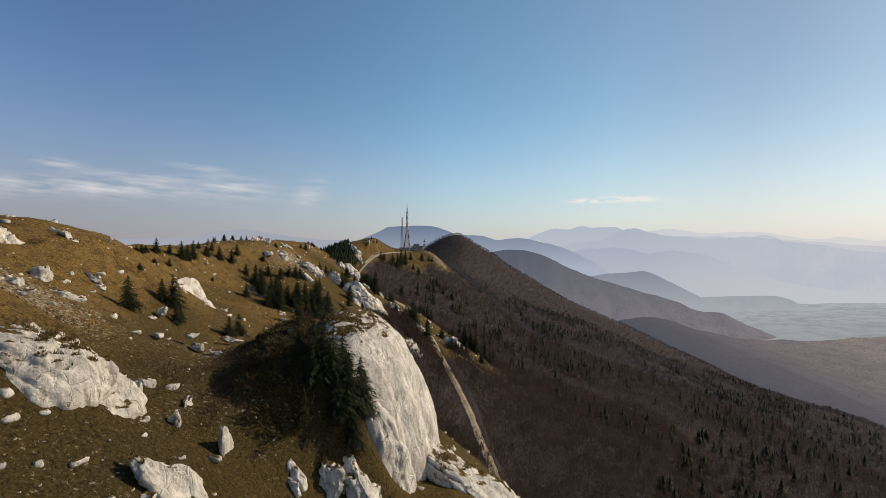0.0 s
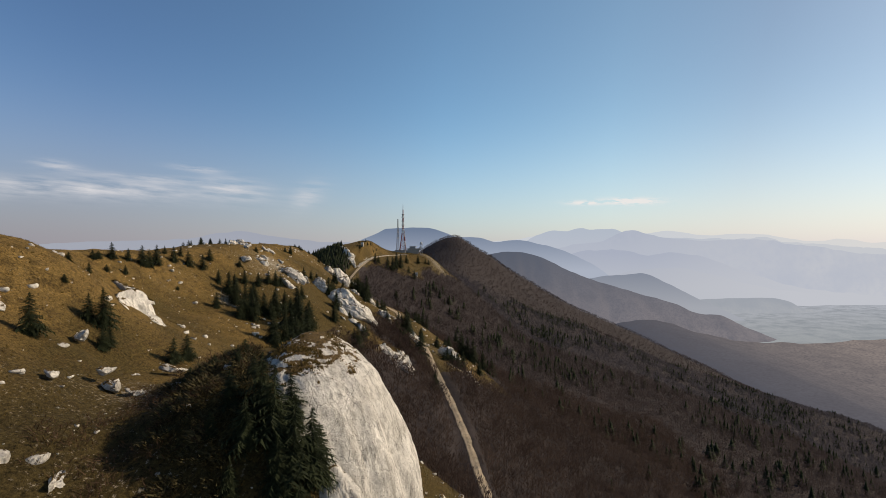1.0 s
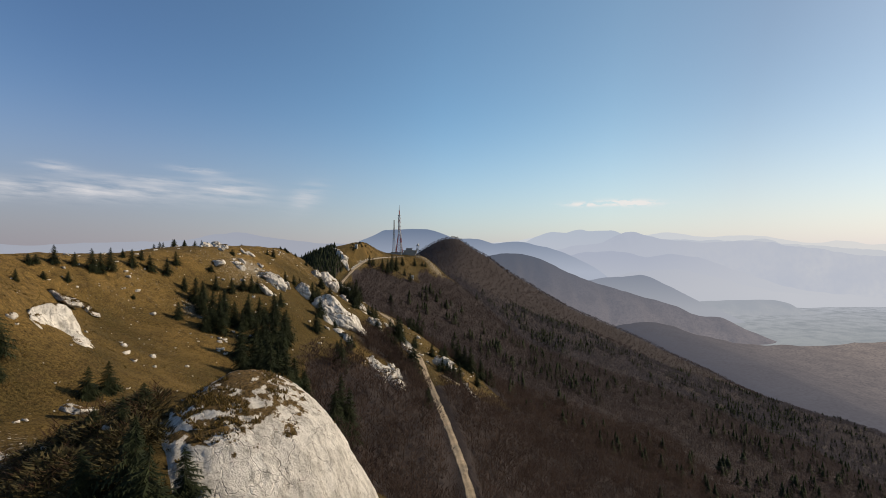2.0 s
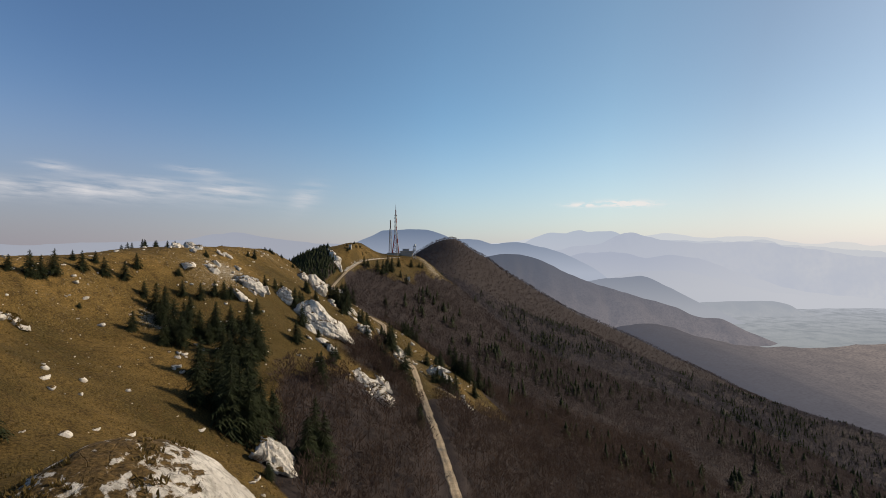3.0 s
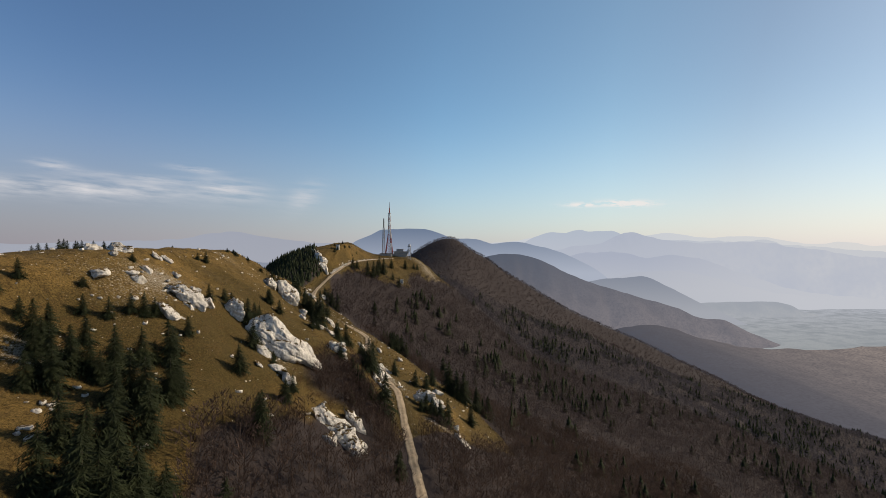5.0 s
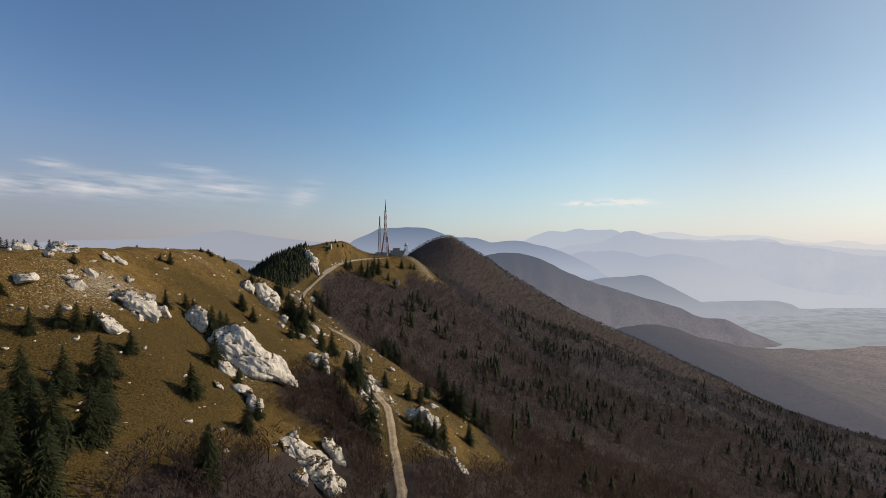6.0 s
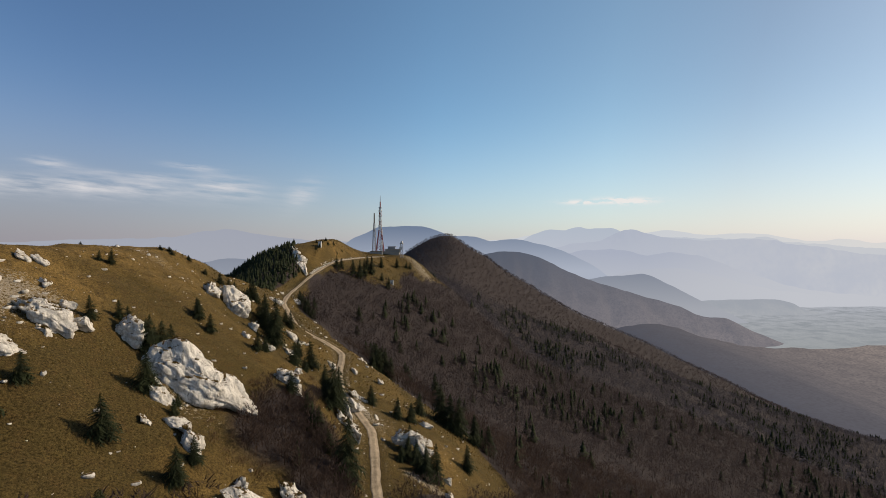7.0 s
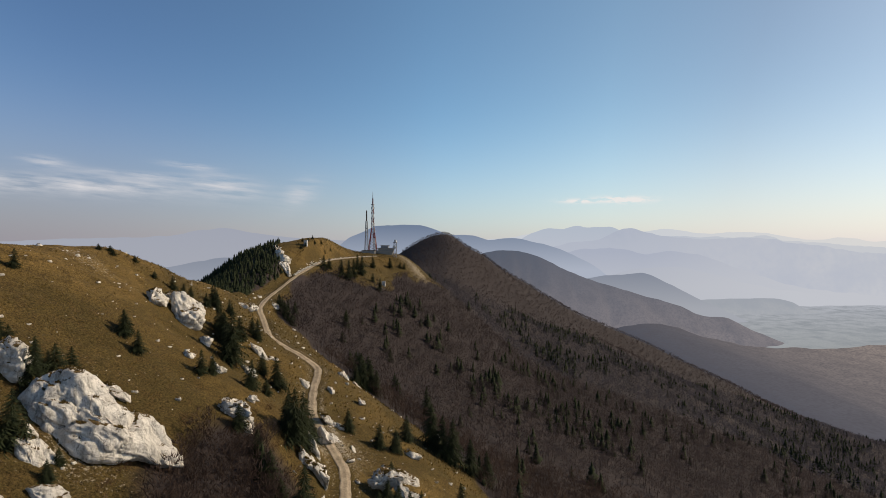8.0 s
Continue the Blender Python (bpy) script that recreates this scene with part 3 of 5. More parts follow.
def rock_shape(a, c, b, seed, level, blocky=2.7, cuts=6, lobes=1.0, taper=0.30):
    """A weathered limestone body with half sizes a (long), c (deep), b (thick): flattened faces, lobes with creases, karst flutes and cracks."""
    rng = np.random.RandomState(seed)
    d, faces = SPHERES[level]
    u = d / (np.abs(d) ** blocky).sum(1)[:, None] ** (1 / blocky)
    low = 0.55 if lobes < 0.45 else 0.42
    for _ in range(cuts):
        n = rng.normal(size=3) * (1.0, 1.0, 0.8)
        n /= np.linalg.norm(n)
        over = np.maximum(0, u @ n - rng.uniform(low, low + 0.36) - 0.035 * fractal(u[:, 0] * 4 + seed, u[:, 1] * 4, u[:, 2] * 4, 3, seed + _))
        u = u - over[:, None] * n * 0.95
    # slimmer at one end, and not quite straight
    swell = 0.80 + taper * np.clip(u[:, 0], -1, 1)
    p = u * (a, c, b) * np.stack([np.ones(len(u)), swell, swell], 1)
    p[:, 1] += 0.20 * c * grain(u[:, 0] * 1.7 + seed, 0, 0, seed + 2)
    p[:, 2] += 0.15 * b * grain(u[:, 0] * 2.6 + seed, u[:, 1] * 1.5, 0, seed + 3)
    n = d / (a, c, b)
    n /= np.linalg.norm(n, axis=1)[:, None]
    size = (a * b * c) ** (1 / 3)
    o = rng.uniform(-500, 500, 3)

    def field(kx, ky, kz, octaves, s_):
        return fractal((p[:, 0] + o[0]) / (kx * size), (p[:, 1] + o[1]) / (ky * size), (p[:, 2] + o[2]) / (kz * size), octaves, seed + s_)
    w = (0.07 + 0.06 * lobes) * size * field(0.7, 0.5, 0.5, 3, 0)
    w += lobes * size * (0.12 * np.abs(field(1.1, 0.35, 0.4, 1, 1)) - 0.03)
    # bedding ledges
    bed = (p @ rng.normal(size=3) * 0.6 + p[:, 2]) / (0.33 * size) + 1.2 * field(0.9, 0.9, 0.9, 2, 5)
    w += lobes * 0.085 * size * (bed - np.floor(bed))
    # flutes that run down the long axis
    w -= (0.018 + 0.10 * lobes) * size * np.maximum(0, 0.30 - np.abs(field(1.5, 0.16, 0.26, 1, 3))) / 0.30
    w -= 0.05 * lobes * size * np.maximum(0, 0.25 - np.abs(field(0.9, 0.07, 0.12, 2, 21))) / 0.25
    # joints
    w -= (0.06 + 0.08 * lobes) * size * np.clip(1 - np.abs(field(0.8, 0.7, 0.6, 2, 7)) / 0.045, 0, 1)
    fine = min(1.3, 0.35 * size) / size
    w += 0.20 * fine * size * field(fine, fine, fine, 4, 11)
    return p + n * w[:, None], faces


ROCK_LABELS = {"rib": ("limestone_rib", "smooth pale limestone rib falling through steep dry grass"),
               "slab": ("limestone_slab", "low pale grey limestone slab lying in dry grass"),
               "block": ("limestone_block", "rounded pale grey limestone block on the grass slope"),
               "knob": ("limestone_pinnacle", "upright weathered limestone pinnacle on the grassy crest"),
               "boulder": ("limestone_boulder", "large smooth white limestone dome in the grass slope"),
               "fin": ("limestone_fin", "thin upright limestone fin in a dark gully"),
               "cliff": ("limestone_cliff", "huge smooth pale limestone cliff with grass on its top"),
               "crag": ("limestone_crag", "jagged fluted white limestone crag beside dry grass")}
rock_count = [0]
ROCK_SPOTS = []


def outcrop(kind, x, y, z, a, c, b, lean, turn=None, blocky=2.5, level=0, taper=0.30):
    """A rock whose long axis dips by lean degrees towards +x."""
    rock_count[0] += 1
    seed = rock_count[0] * 13
    size = max(a, b)
    level = level or (6 if size > 11 else 5 if size > 4.2 else 4 if size > 1.2 else 3)
    v, f = rock_shape(a * 1.1, c * 1.3, b * 1.2, seed, level, blocky, {"cliff": 3, "boulder": 5, "rib": 5}.get(kind, 18), {"cliff": 0.12, "rib": 0.2, "boulder": 0.28, "slab": 0.5, "crag": 0.7}.get(kind, 0.6), taper)
    name, label = ROCK_LABELS[kind]
    if a > 3:
        ROCK_SPOTS.append((x, y, a * 0.75 + 0.8, c + 2.5))
    ob = mesh_object(name, v, f, LIMESTONE)
    turn = (seed * 37 % 50 - 25) if turn is None else turn
    ob.matrix_basis = pose(x, y, z - 0.20 * b, 0, lean, 0) @ pose(0, 0, 0, 0, 0, turn * 0.5)
    return tagged(ob, label, "rock", "limestone rocks on the ridge")




def ridge(kind, p0, p1, thick, deep, roll=0.0, blocky=2.4, level=0, taper=0.30):
    """A rock body whose long axis runs from p0 to p1."""
    p0, p1 = Vector(p0), Vector(p1)
    d = p1 - p0
    ob = outcrop(kind, 0, 0, 0, d.length * 0.55, deep, thick, 0, 0, blocky, level, taper)
    ob.matrix_basis = pose(*((p0 + p1) / 2), 0, 0, math.degrees(math.atan2(d.y, d.x))) @ pose(0, 0, 0, 0, math.degrees(-math.atan2(d.z, math.hypot(d.x, d.y))), 0) @ pose(0, 0, 0, roll)
    if d.length > 5:
        ROCK_SPOTS.append(((p0.x + p1.x) / 2, (p0.y + p1.y) / 2, d.length * 0.45 + 0.8, deep + 2))
    return ob


def dome(x, y, z, a, c, b, rx, rz):
    """The great smooth dome above the wooded slope: water-worn runnels, two long folds, pitted patches near its crown."""
    d, faces = SPHERES[7]
    inward = np.clip(-d[:, 0] / 0.55, 0, 1)
    p = d * (a, c, b) * np.stack([1 - 0.30 * inward, 1 - 0.40 * inward * (d[:, 1] < 0), 1 - 0.06 * inward], 1)
    n = d / (a, c, b)
    n /= np.linalg.norm(n, axis=1)[:, None]
    w = 0.3 + 0.7 * fractal(p[:, 0] / 11, p[:, 1] / 11, p[:, 2] / 16, 3, 401)
    around = np.arctan2(d[:, 0], -d[:, 1])
    warp = around + 0.10 * fractal(p[:, 0] / 9, p[:, 1] / 9, p[:, 2] / 14, 2, 403)
    below = np.clip((0.86 - d[:, 2]) / 0.4, 0, 1)
    for at, wide, deep_ in ((0.80, 0.07, 0.75), (1.10, 0.09, 0.7), (0.38, 0.04, 0.22), (1.45, 0.06, 0.5)):
        w -= below * deep_ * np.exp(-((warp - at) / wide) ** 2)
    w -= 0.07 * below * np.maximum(0, grain(warp * 26, p[:, 2] / 9, 0, 405))
    crown = np.clip((d[:, 2] - 0.80) / 0.15, 0, 1)
    pits = fractal(p[:, 0] / 4.5, p[:, 1] / 4.5, p[:, 2] / 4.5, 4, 407)
    w += crown * (0.35 * pits - 0.55 * np.clip(pits - 0.15, 0, 0.5) - 0.3 * np.clip(1 - np.abs(fractal(p[:, 0] / 3.5, p[:, 1] / 3.5, p[:, 2] / 3.5, 2, 409)) / 0.10, 0, 1))
    w -= 0.35 * np.clip(1 - np.abs(fractal(p[:, 0] / 10, p[:, 1] / 10, p[:, 2] / 13, 2, 411)) / 0.025, 0, 1)
    w += 0.12 * fractal(p[:, 0] / 1.3, p[:, 1] / 1.3, p[:, 2] / 1.3, 3, 413)
    p = p + n * w[:, None]
    keep = p[:, 2] > -8
    ob = mesh_object("limestone_dome", p, [f for f in faces if keep[f[0]] and keep[f[1]] and keep[f[2]]], LIMESTONE)
    ob.matrix_basis = pose(x, y, z, rx, 0, rz)
    ROCK_SPOTS.append((x + 9, y + 3, 9, 8))
    return tagged(ob, "huge smooth pale limestone dome with grass on its crown", "rock", "limestone rocks on the ridge")


dome(-18.3, 95.5, -41.7, 17.3, 20.2, 30.6, 12.6, -8)
ridge("cliff", (-7, 90, -35.5), (14, 91.5, -52), 3.2, 6.0, level=6)
ridge("cliff", (4, 92.5, -42.5), (14.5, 92.5, -50.5), 2.2, 3.0, level=5)
ridge("crag", (-17.8, 69.6, -29.4), (-15.2, 68.6, -37), 2.7, 2.5)
ridge("crag", (-22.0, 66.6, -29.2), (-19.7, 65.8, -35.5), 2.2, 2.2)
ridge("crag", (-14.4, 71.0, -30.0), (-11, 70.5, -39), 2.9, 2.7)
ridge("cliff", (-11, 80, -27), (-8, 80.5, -45), 4.0, 4.0, level=5)
ridge("rib", (-60, 52.5, -6.3), (-41.6, 55.0, -17.4), 4.8, 5.0, 25)
ridge("rib", (-43.4, 55.2, -14.6), (-37.3, 58.2, -23.6), 3.2, 3.6, 15)
ridge("crag", (-43.5, 53.8, -18.5), (-40.5, 54.6, -22.5), 1.5, 1.6)
ridge("rib", (-31.8, 49.8, -21.6), (-25.0, 51, -29.6), 1.9, 2.4, 15)
ridge("block", (-31.0, 46.9, -25.3), (-28.6, 47.3, -26.3), 1.7, 1.5)
ridge("slab", (-25.5, 50.5, -26), (-22.5, 51, -29), 0.9, 1.6)
outcrop("crag", -41.2, 62.5, -18.5, 1.7, 1.4, 1.8, 15)
outcrop("crag", -34.6, 62.0, -21.6, 0.9, 0.9, 1.6, 8)
outcrop("slab", -86.6, 96.7, 1.8, 6.3, 4.4, 2.2, 42)
outcrop("knob", -84.6, 106.0, 3.4, 3.0, 2.4, 2.5, 60)
outcrop("slab", -80.0, 106.0, -0.1, 6.2, 3.1, 1.6, 45)
outcrop("block", -69.3, 83.2, -4.5, 2.8, 2.2, 1.7, 8)
outcrop("block", -60.8, 68.1, -4.5, 1.6, 1.3, 0.7, 15)
outcrop("block", -56.0, 64.4, -5.6, 1.2, 1.0, 0.7, 20)
outcrop("slab", -63.6, 80.9, -7.7, 3.5, 2.1, 0.9, 25)
outcrop("slab", -72.0, 98.3, -5.7, 2.8, 1.9, 0.9, 30)
outcrop("slab", -75.0, 95.8, -4.5, 2.2, 1.6, 0.8, 22)
outcrop("slab", -69.8, 97.9, -7.6, 1.8, 1.3, 0.7, 30)
outcrop("slab", -92.2, 165.2, -10.3, 6.2, 2.5, 1.1, 30)
outcrop("slab", -91.2, 171.5, -13.2, 6.0, 2.4, 0.6, 30)
ridge("boulder", (-73.0, 129.5, -10.5), (-64.0, 134.5, -25.5), 4.8, 5.4, 10, level=5, taper=-0.15)
outcrop("block", -69.9, 123.5, -8.8, 0.7, 1.1, 1.4, 0)
outcrop("block", -60.8, 104.2, -13.1, 1.5, 1.3, 1.4, 5)
outcrop("slab", -48.3, 91.6, -16.4, 1.7, 1.4, 0.6, 12)
outcrop("slab", -46.5, 90.4, -18.3, 2.0, 1.4, 0.9, 15)
outcrop("slab", -43.0, 91.3, -19.5, 2.7, 1.6, 0.4, 27)
outcrop("slab", -48.7, 110.6, -20.8, 2.8, 1.7, 0.9, 22)
outcrop("block", -41.9, 66.0, -19.3, 2.2, 1.8, 2.3, 0)
outcrop("block", -35.8, 67.0, -21.6, 1.1, 1.3, 1.7, 0)
outcrop("fin", -28.7, 63.0, -25.3, 3.6, 1.8, 0.7, 83)
outcrop("block", -36.4, 58.4, -20.8, 0.9, 0.8, 0.5, 10)
outcrop("block", -20.4, 65.8, -32.3, 2.1, 1.7, 1.9, 0)
outcrop("block", -16.1, 70.7, -34.7, 3.0, 2.3, 2.8, 20)
outcrop("slab", -47.9, 58.0, -10.0, 1.8, 1.4, 0.5, 18)
outcrop("slab", -46.2, 56.6, -11.4, 1.5, 1.2, 0.5, 22)
outcrop("slab", -49.5, 83.6, -14.8, 1.3, 1.0, 0.6, 12)
ridge("crag", (-17.0, 302.5, -46.0), (-11.8, 307, -60), 3.5, 5.6, level=6)
ridge("crag", (-18.2, 295.5, -49.5), (-11.2, 299, -62), 2.8, 3.8)
ridge("crag", (-35.0, 297, -34.0), (-26.5, 299.5, -39.5), 2.6, 3.4)
ridge("crag", (-17.0, 310, -46.5), (-13.2, 312, -57.5), 2.7, 3.4)
ridge("crag", (0.2, 309.0, -57.4), (8.6, 312.0, -60.6), 3.2, 3.6)
ridge("crag", (7.4, 311.0, -58.4), (13.0, 309.5, -67), 2.5, 3.4)
ridge("boulder", (-53.5, 266, -23.2), (-33.5, 271, -37.8), 6.6, 5.8, 14, level=6, taper=-0.32)
ridge("crag", (-48, 260.5, -31.5), (-36.5, 264.5, -41.5), 2.2, 3.2)
outcrop("crag", -39.0, 272.7, -37.9, 8.5, 4.6, 3.2, 24)
outcrop("slab", -46.4, 258.9, -28.5, 6.6, 2.6, 1.2, 47)
outcrop("slab", -50.1, 280.8, -25.7, 6.4, 2.6, 1.2, 33)
outcrop("crag", -63.1, 268.9, -16.0, 7.8, 5.4, 4.4, 30)
outcrop("block", -58.2, 270.7, -21.5, 4.3, 3.0, 2.7, 40)
outcrop("crag", -71.5, 256.0, -9.4, 7.2, 4.3, 3.1, 36)
outcrop("slab", -68.5, 252.9, -13.7, 4.6, 2.8, 1.7, 48)
outcrop("slab", -68.7, 243.0, -13.8, 7.4, 3.7, 1.3, 42)
outcrop("block", -66.7, 259.8, -12.7, 2.9, 2.3, 2.3, 25)
outcrop("block", -72.5, 263.9, -8.8, 2.2, 1.7, 1.2, 15)
outcrop("crag", -100.7, 268.3, 5.3, 6.5, 4.5, 2.7, 15)
outcrop("block", -99.1, 253.2, 5.5, 4.0, 3.2, 1.5, 0)
outcrop("block", -92.2, 252.1, 3.4, 2.1, 1.7, 1.1, 10)
outcrop("block", -85.7, 249.1, -2.5, 3.0, 2.4, 1.8, 20)
outcrop("block", -82.3, 249.1, -4.0, 2.7, 2.1, 2.1, 50)
outcrop("block", -87.2, 239.2, -1.7, 3.8, 3.1, 1.6, 3)
outcrop("slab", -81.5, 247.1, -7.8, 2.6, 2.1, 1.3, 62)
outcrop("slab", -90.7, 273.1, 2.3, 3.7, 2.2, 0.9, 45)
outcrop("slab", -88.1, 275.9, 1.1, 3.1, 1.8, 0.9, 40)
outcrop("slab", -85.6, 258.8, -1.8, 3.2, 2.2, 1.3, 40)
outcrop("slab", -80.8, 268.0, -3.9, 2.7, 1.9, 1.2, 25)
outcrop("block", -71.6, 334.5, -10.8, 5.4, 4.4, 4.6, 55)
outcrop("crag", -65.3, 340.0, -15.0, 9.4, 5.6, 5.0, 55)
outcrop("slab", -63.5, 342.7, -20.7, 3.1, 2.2, 1.1, 50)
outcrop("slab", -55.5, 333.9, -25.2, 3.2, 2.6, 1.9, 42)
outcrop("block", -42.1, 313.3, -29.1, 2.7, 2.2, 1.8, 50)
outcrop("slab", -47.1, 357.0, -33.7, 6.3, 3.1, 1.6, 50)
outcrop("slab", -41.9, 335.6, -35.6, 4.4, 2.2, 1.3, 50)
outcrop("slab", -48.8, 310.8, -24.5, 2.7, 1.9, 1.3, 38)
outcrop("crag", -31.8, 299.5, -36.0, 6.4, 5.2, 4.8, 60)
outcrop("block", -27.4, 297.1, -39.6, 2.7, 2.1, 1.2, 78)
outcrop("block", -30.8, 307.9, -35.9, 1.9, 1.7, 1.6, 70)
outcrop("crag", -15.6, 328.7, -54.1, 5.9, 3.5, 2.6, 58)
outcrop("slab", -16.5, 296.0, -52.5, 4.0, 2.4, 1.6, 50)
outcrop("block", 2.5, 314.5, -59.5, 2.6, 2.2, 2.2, 30)
outcrop("crag", 7.2, 322.4, -63.5, 6.4, 3.9, 2.6, 45)
outcrop("slab", -8.0, 332.6, -59.7, 1.7, 1.4, 0.6, 60)
outcrop("slab", -24.8, 399.8, -53.3, 3.6, 2.5, 2.1, 60)
outcrop("slab", -17.7, 340.1, -52.8, 4.6, 2.7, 1.4, 38)
outcrop("slab", -14.4, 342.1, -56.0, 4.1, 2.5, 1.0, 38)
outcrop("slab", -10.4, 366.2, -55.5, 2.4, 1.9, 1.4, 60)
outcrop("slab", -21.5, 362.1, -49.5, 2.4, 1.9, 1.0, 55)
outcrop("slab", 19.5, 399.0, -81.7, 2.6, 2.1, 1.0, 60)
outcrop("crag", -27.8, 248.6, -45.6, 5.3, 4.3, 3.3, 10)
ridge("crag", (-25.0, 240.5, -43.5), (-12.5, 249, -59.5), 5.0, 6.2, level=6)
outcrop("crag", -15.8, 253.8, -50.5, 6.8, 3.4, 2.0, 55)
outcrop("crag", -14.7, 239.0, -52.2, 6.0, 3.6, 2.7, 62)
outcrop("crag", -19.6, 235.6, -48.5, 4.0, 2.8, 2.4, 50)
outcrop("crag", -29.8, 168.0, -43.6, 7.4, 5.6, 2.7, 54)
outcrop("crag", -33.0, 164.0, -40.8, 3.7, 2.2, 2.2, -60)
outcrop("block", -34.4, 175.4, -42.4, 2.0, 1.6, 1.0, 35)
outcrop("slab", -36.1, 251.0, -36.0, 5.4, 2.7, 1.7, 52)
outcrop("slab", -39.9, 252.1, -33.0, 3.7, 2.2, 1.7, 20)
outcrop("slab", -46.5, 256.6, -28.5, 7.5, 3.0, 0.9, 50)
outcrop("slab", -44.3, 247.6, -30.5, 2.0, 1.2, 0.7, 40)
outcrop("crag", -110, 572, 5.0, 5.0, 3.2, 3.0, 40)
outcrop("crag", -103.5, 558, 1.6, 8.5, 4.2, 3.8, 50)
outcrop("crag", -99.3, 552, -3.2, 8.5, 4.6, 4.0, 55)
outcrop("crag", -96.0, 546, -9.0, 9.5, 5.0, 4.2, 56)
outcrop("slab", -94.6, 549, -15.5, 6.5, 4.0, 2.4, 55)
outcrop("block", -73.2, 408, -22.8, 3.6, 2.6, 1.9, 20)
outcrop("block", -70.8, 411, -25.0, 2.6, 2.0, 1.5, 25)
outcrop("block", -92.5, 478, -25.6, 3.8, 2.4, 2.2, 20)
outcrop("crag", -31.6, 361.8, -46.7, 5.5, 2.6, 1.5, 50)
outcrop("crag", -24.6, 407.4, -56.0, 5.0, 2.6, 1.8, 50)
outcrop("crag", -15.9, 400.5, -60.8, 5.0, 2.4, 1.8, 50)
outcrop("block", -85.4, 447.4, -27.5, 5.0, 4.0, 2.2, 18)
outcrop("slab", -78.3, 470.4, -30.2, 5.8, 4.1, 1.7, 38)
outcrop("slab", 20.9, 293.9, -72.3, 6.9, 4.1, 1.8, 52)
outcrop("slab", 18.7, 305.9, -71.2, 2.2, 1.7, 1.7, 40)
outcrop("block", 9.8, 346.7, -67.4, 4.0, 3.2, 1.8, 20)
outcrop("slab", -22.0, 395.9, -54.8, 2.5, 2.0, 1.5, 50)


# ---- trees ----
def spruce_crown(h, seed, full=1.0):
    """Whorls of drooping boughs, each a blade with slender side twigs, ragged towards the tips."""
    rng = random.Random(seed)
    s = Soup()
    z = 0.03 * h
    side_lean = rng.uniform(0, 6.28)
    while z < h * 0.985:
        t = z / h
        reach = h * full * (1 - t) ** 0.8 * rng.uniform(0.8, 1.08) * (0.72 + 2.2 * t if t < 0.127 else 1.0) + 0.02 * h
        count = 11 if t < 0.6 else 8 if t < 0.85 else 6
        a0 = rng.uniform(0, 6.28)
        for k in range(count):
            a = a0 + 6.2832 * k / count + rng.uniform(-0.25, 0.25)
            r = reach * rng.uniform(0.45, 1.2) * (1 + 0.14 * math.cos(a - side_lean))
            zj = z + h * rng.uniform(-0.03, 0.03)
            droop = r * rng.uniform(0.25, 0.55) - r * 0.6 * t
            ca, sa = math.cos(a), math.sin(a)

            def at(f, side, dz):
                return (ca * r * f - sa * side, sa * r * f + ca * side, zj + 0.05 * h * (1 - f) - droop * f * f + dz)
            w = 0.07 * r
            s.add([at(0, 0, 0), at(0.5, w, -0.01 * h), at(1.0, 0, 0), at(0.5, -w, -0.01 * h)], [(0, 1, 2), (0, 2, 3)])
            for q in range(8):
                f = 0.18 + 0.10 * q + rng.uniform(-0.03, 0.03)
                e = (0.36 - 0.26 * abs(f - 0.35)) * r * (1 if q % 2 else -1) * rng.uniform(0.7, 1.2)
                s.add([at(f - 0.05, 0, 0), at(f + 0.06, 0, 0), at(f + 0.17, e, -0.08 * r * rng.uniform(0.5, 2.2))], [(0, 1, 2)])
        z += h * rng.uniform(0.027, 0.039) * (0.75 + 0.5 * (1 - t))
    s.bar((0, 0, h * 0.9), (0, 0, h * 1.02), 0.010 * h, 0.002 * h, 4)
    return s


def spruce(h, seed, x, y):
    z = float(height(x, y))
    t = thing("spruce", x, y, z - 0.2, "dark green spruce standing on the dry grass slope", "tree", "spruces on the ridge", seed * 77 % 360)
    part("trunk", *vars_of(Soup().bar((0, 0, -0.6), (0, 0, h * 0.9), 0.022 * h, 0.004 * h, 6)), BARK, t)
    part("crown", *vars_of(spruce_crown(h, seed, 0.64 if h < 3 else 0.48 - 0.010 * h)), NEEDLES, t)
    return t


def vars_of(soup):
    return soup.v, soup.f


SPRUCES = {}
spruce_seed = [0]


def stand(name, *places):
    """Spruces at (x, y, height); alike heights share their meshes."""
    for x, y, h in places:
        spruce_seed[0] += 1
        step = max(1, round(h / 2))
        key = (step, spruce_seed[0] % 3)
        z = float(height(x, y)) - 0.2
        if key not in SPRUCES:
            SPRUCES[key] = spruce(step * 2.0, len(SPRUCES) + 1, x, y)
            SPRUCES[key].scale = (h / (step * 2.0),) * 3
        else:
            scale = h / (step * 2.0) * random.uniform(0.97, 1.03)
            copy = copy_thing(SPRUCES[key], pose(x, y, z, random.uniform(-2, 2), random.uniform(-2, 2), random.uniform(0, 360)))
            copy.scale = (scale * random.uniform(0.92, 1.12), scale * random.uniform(0.92, 1.12), scale)


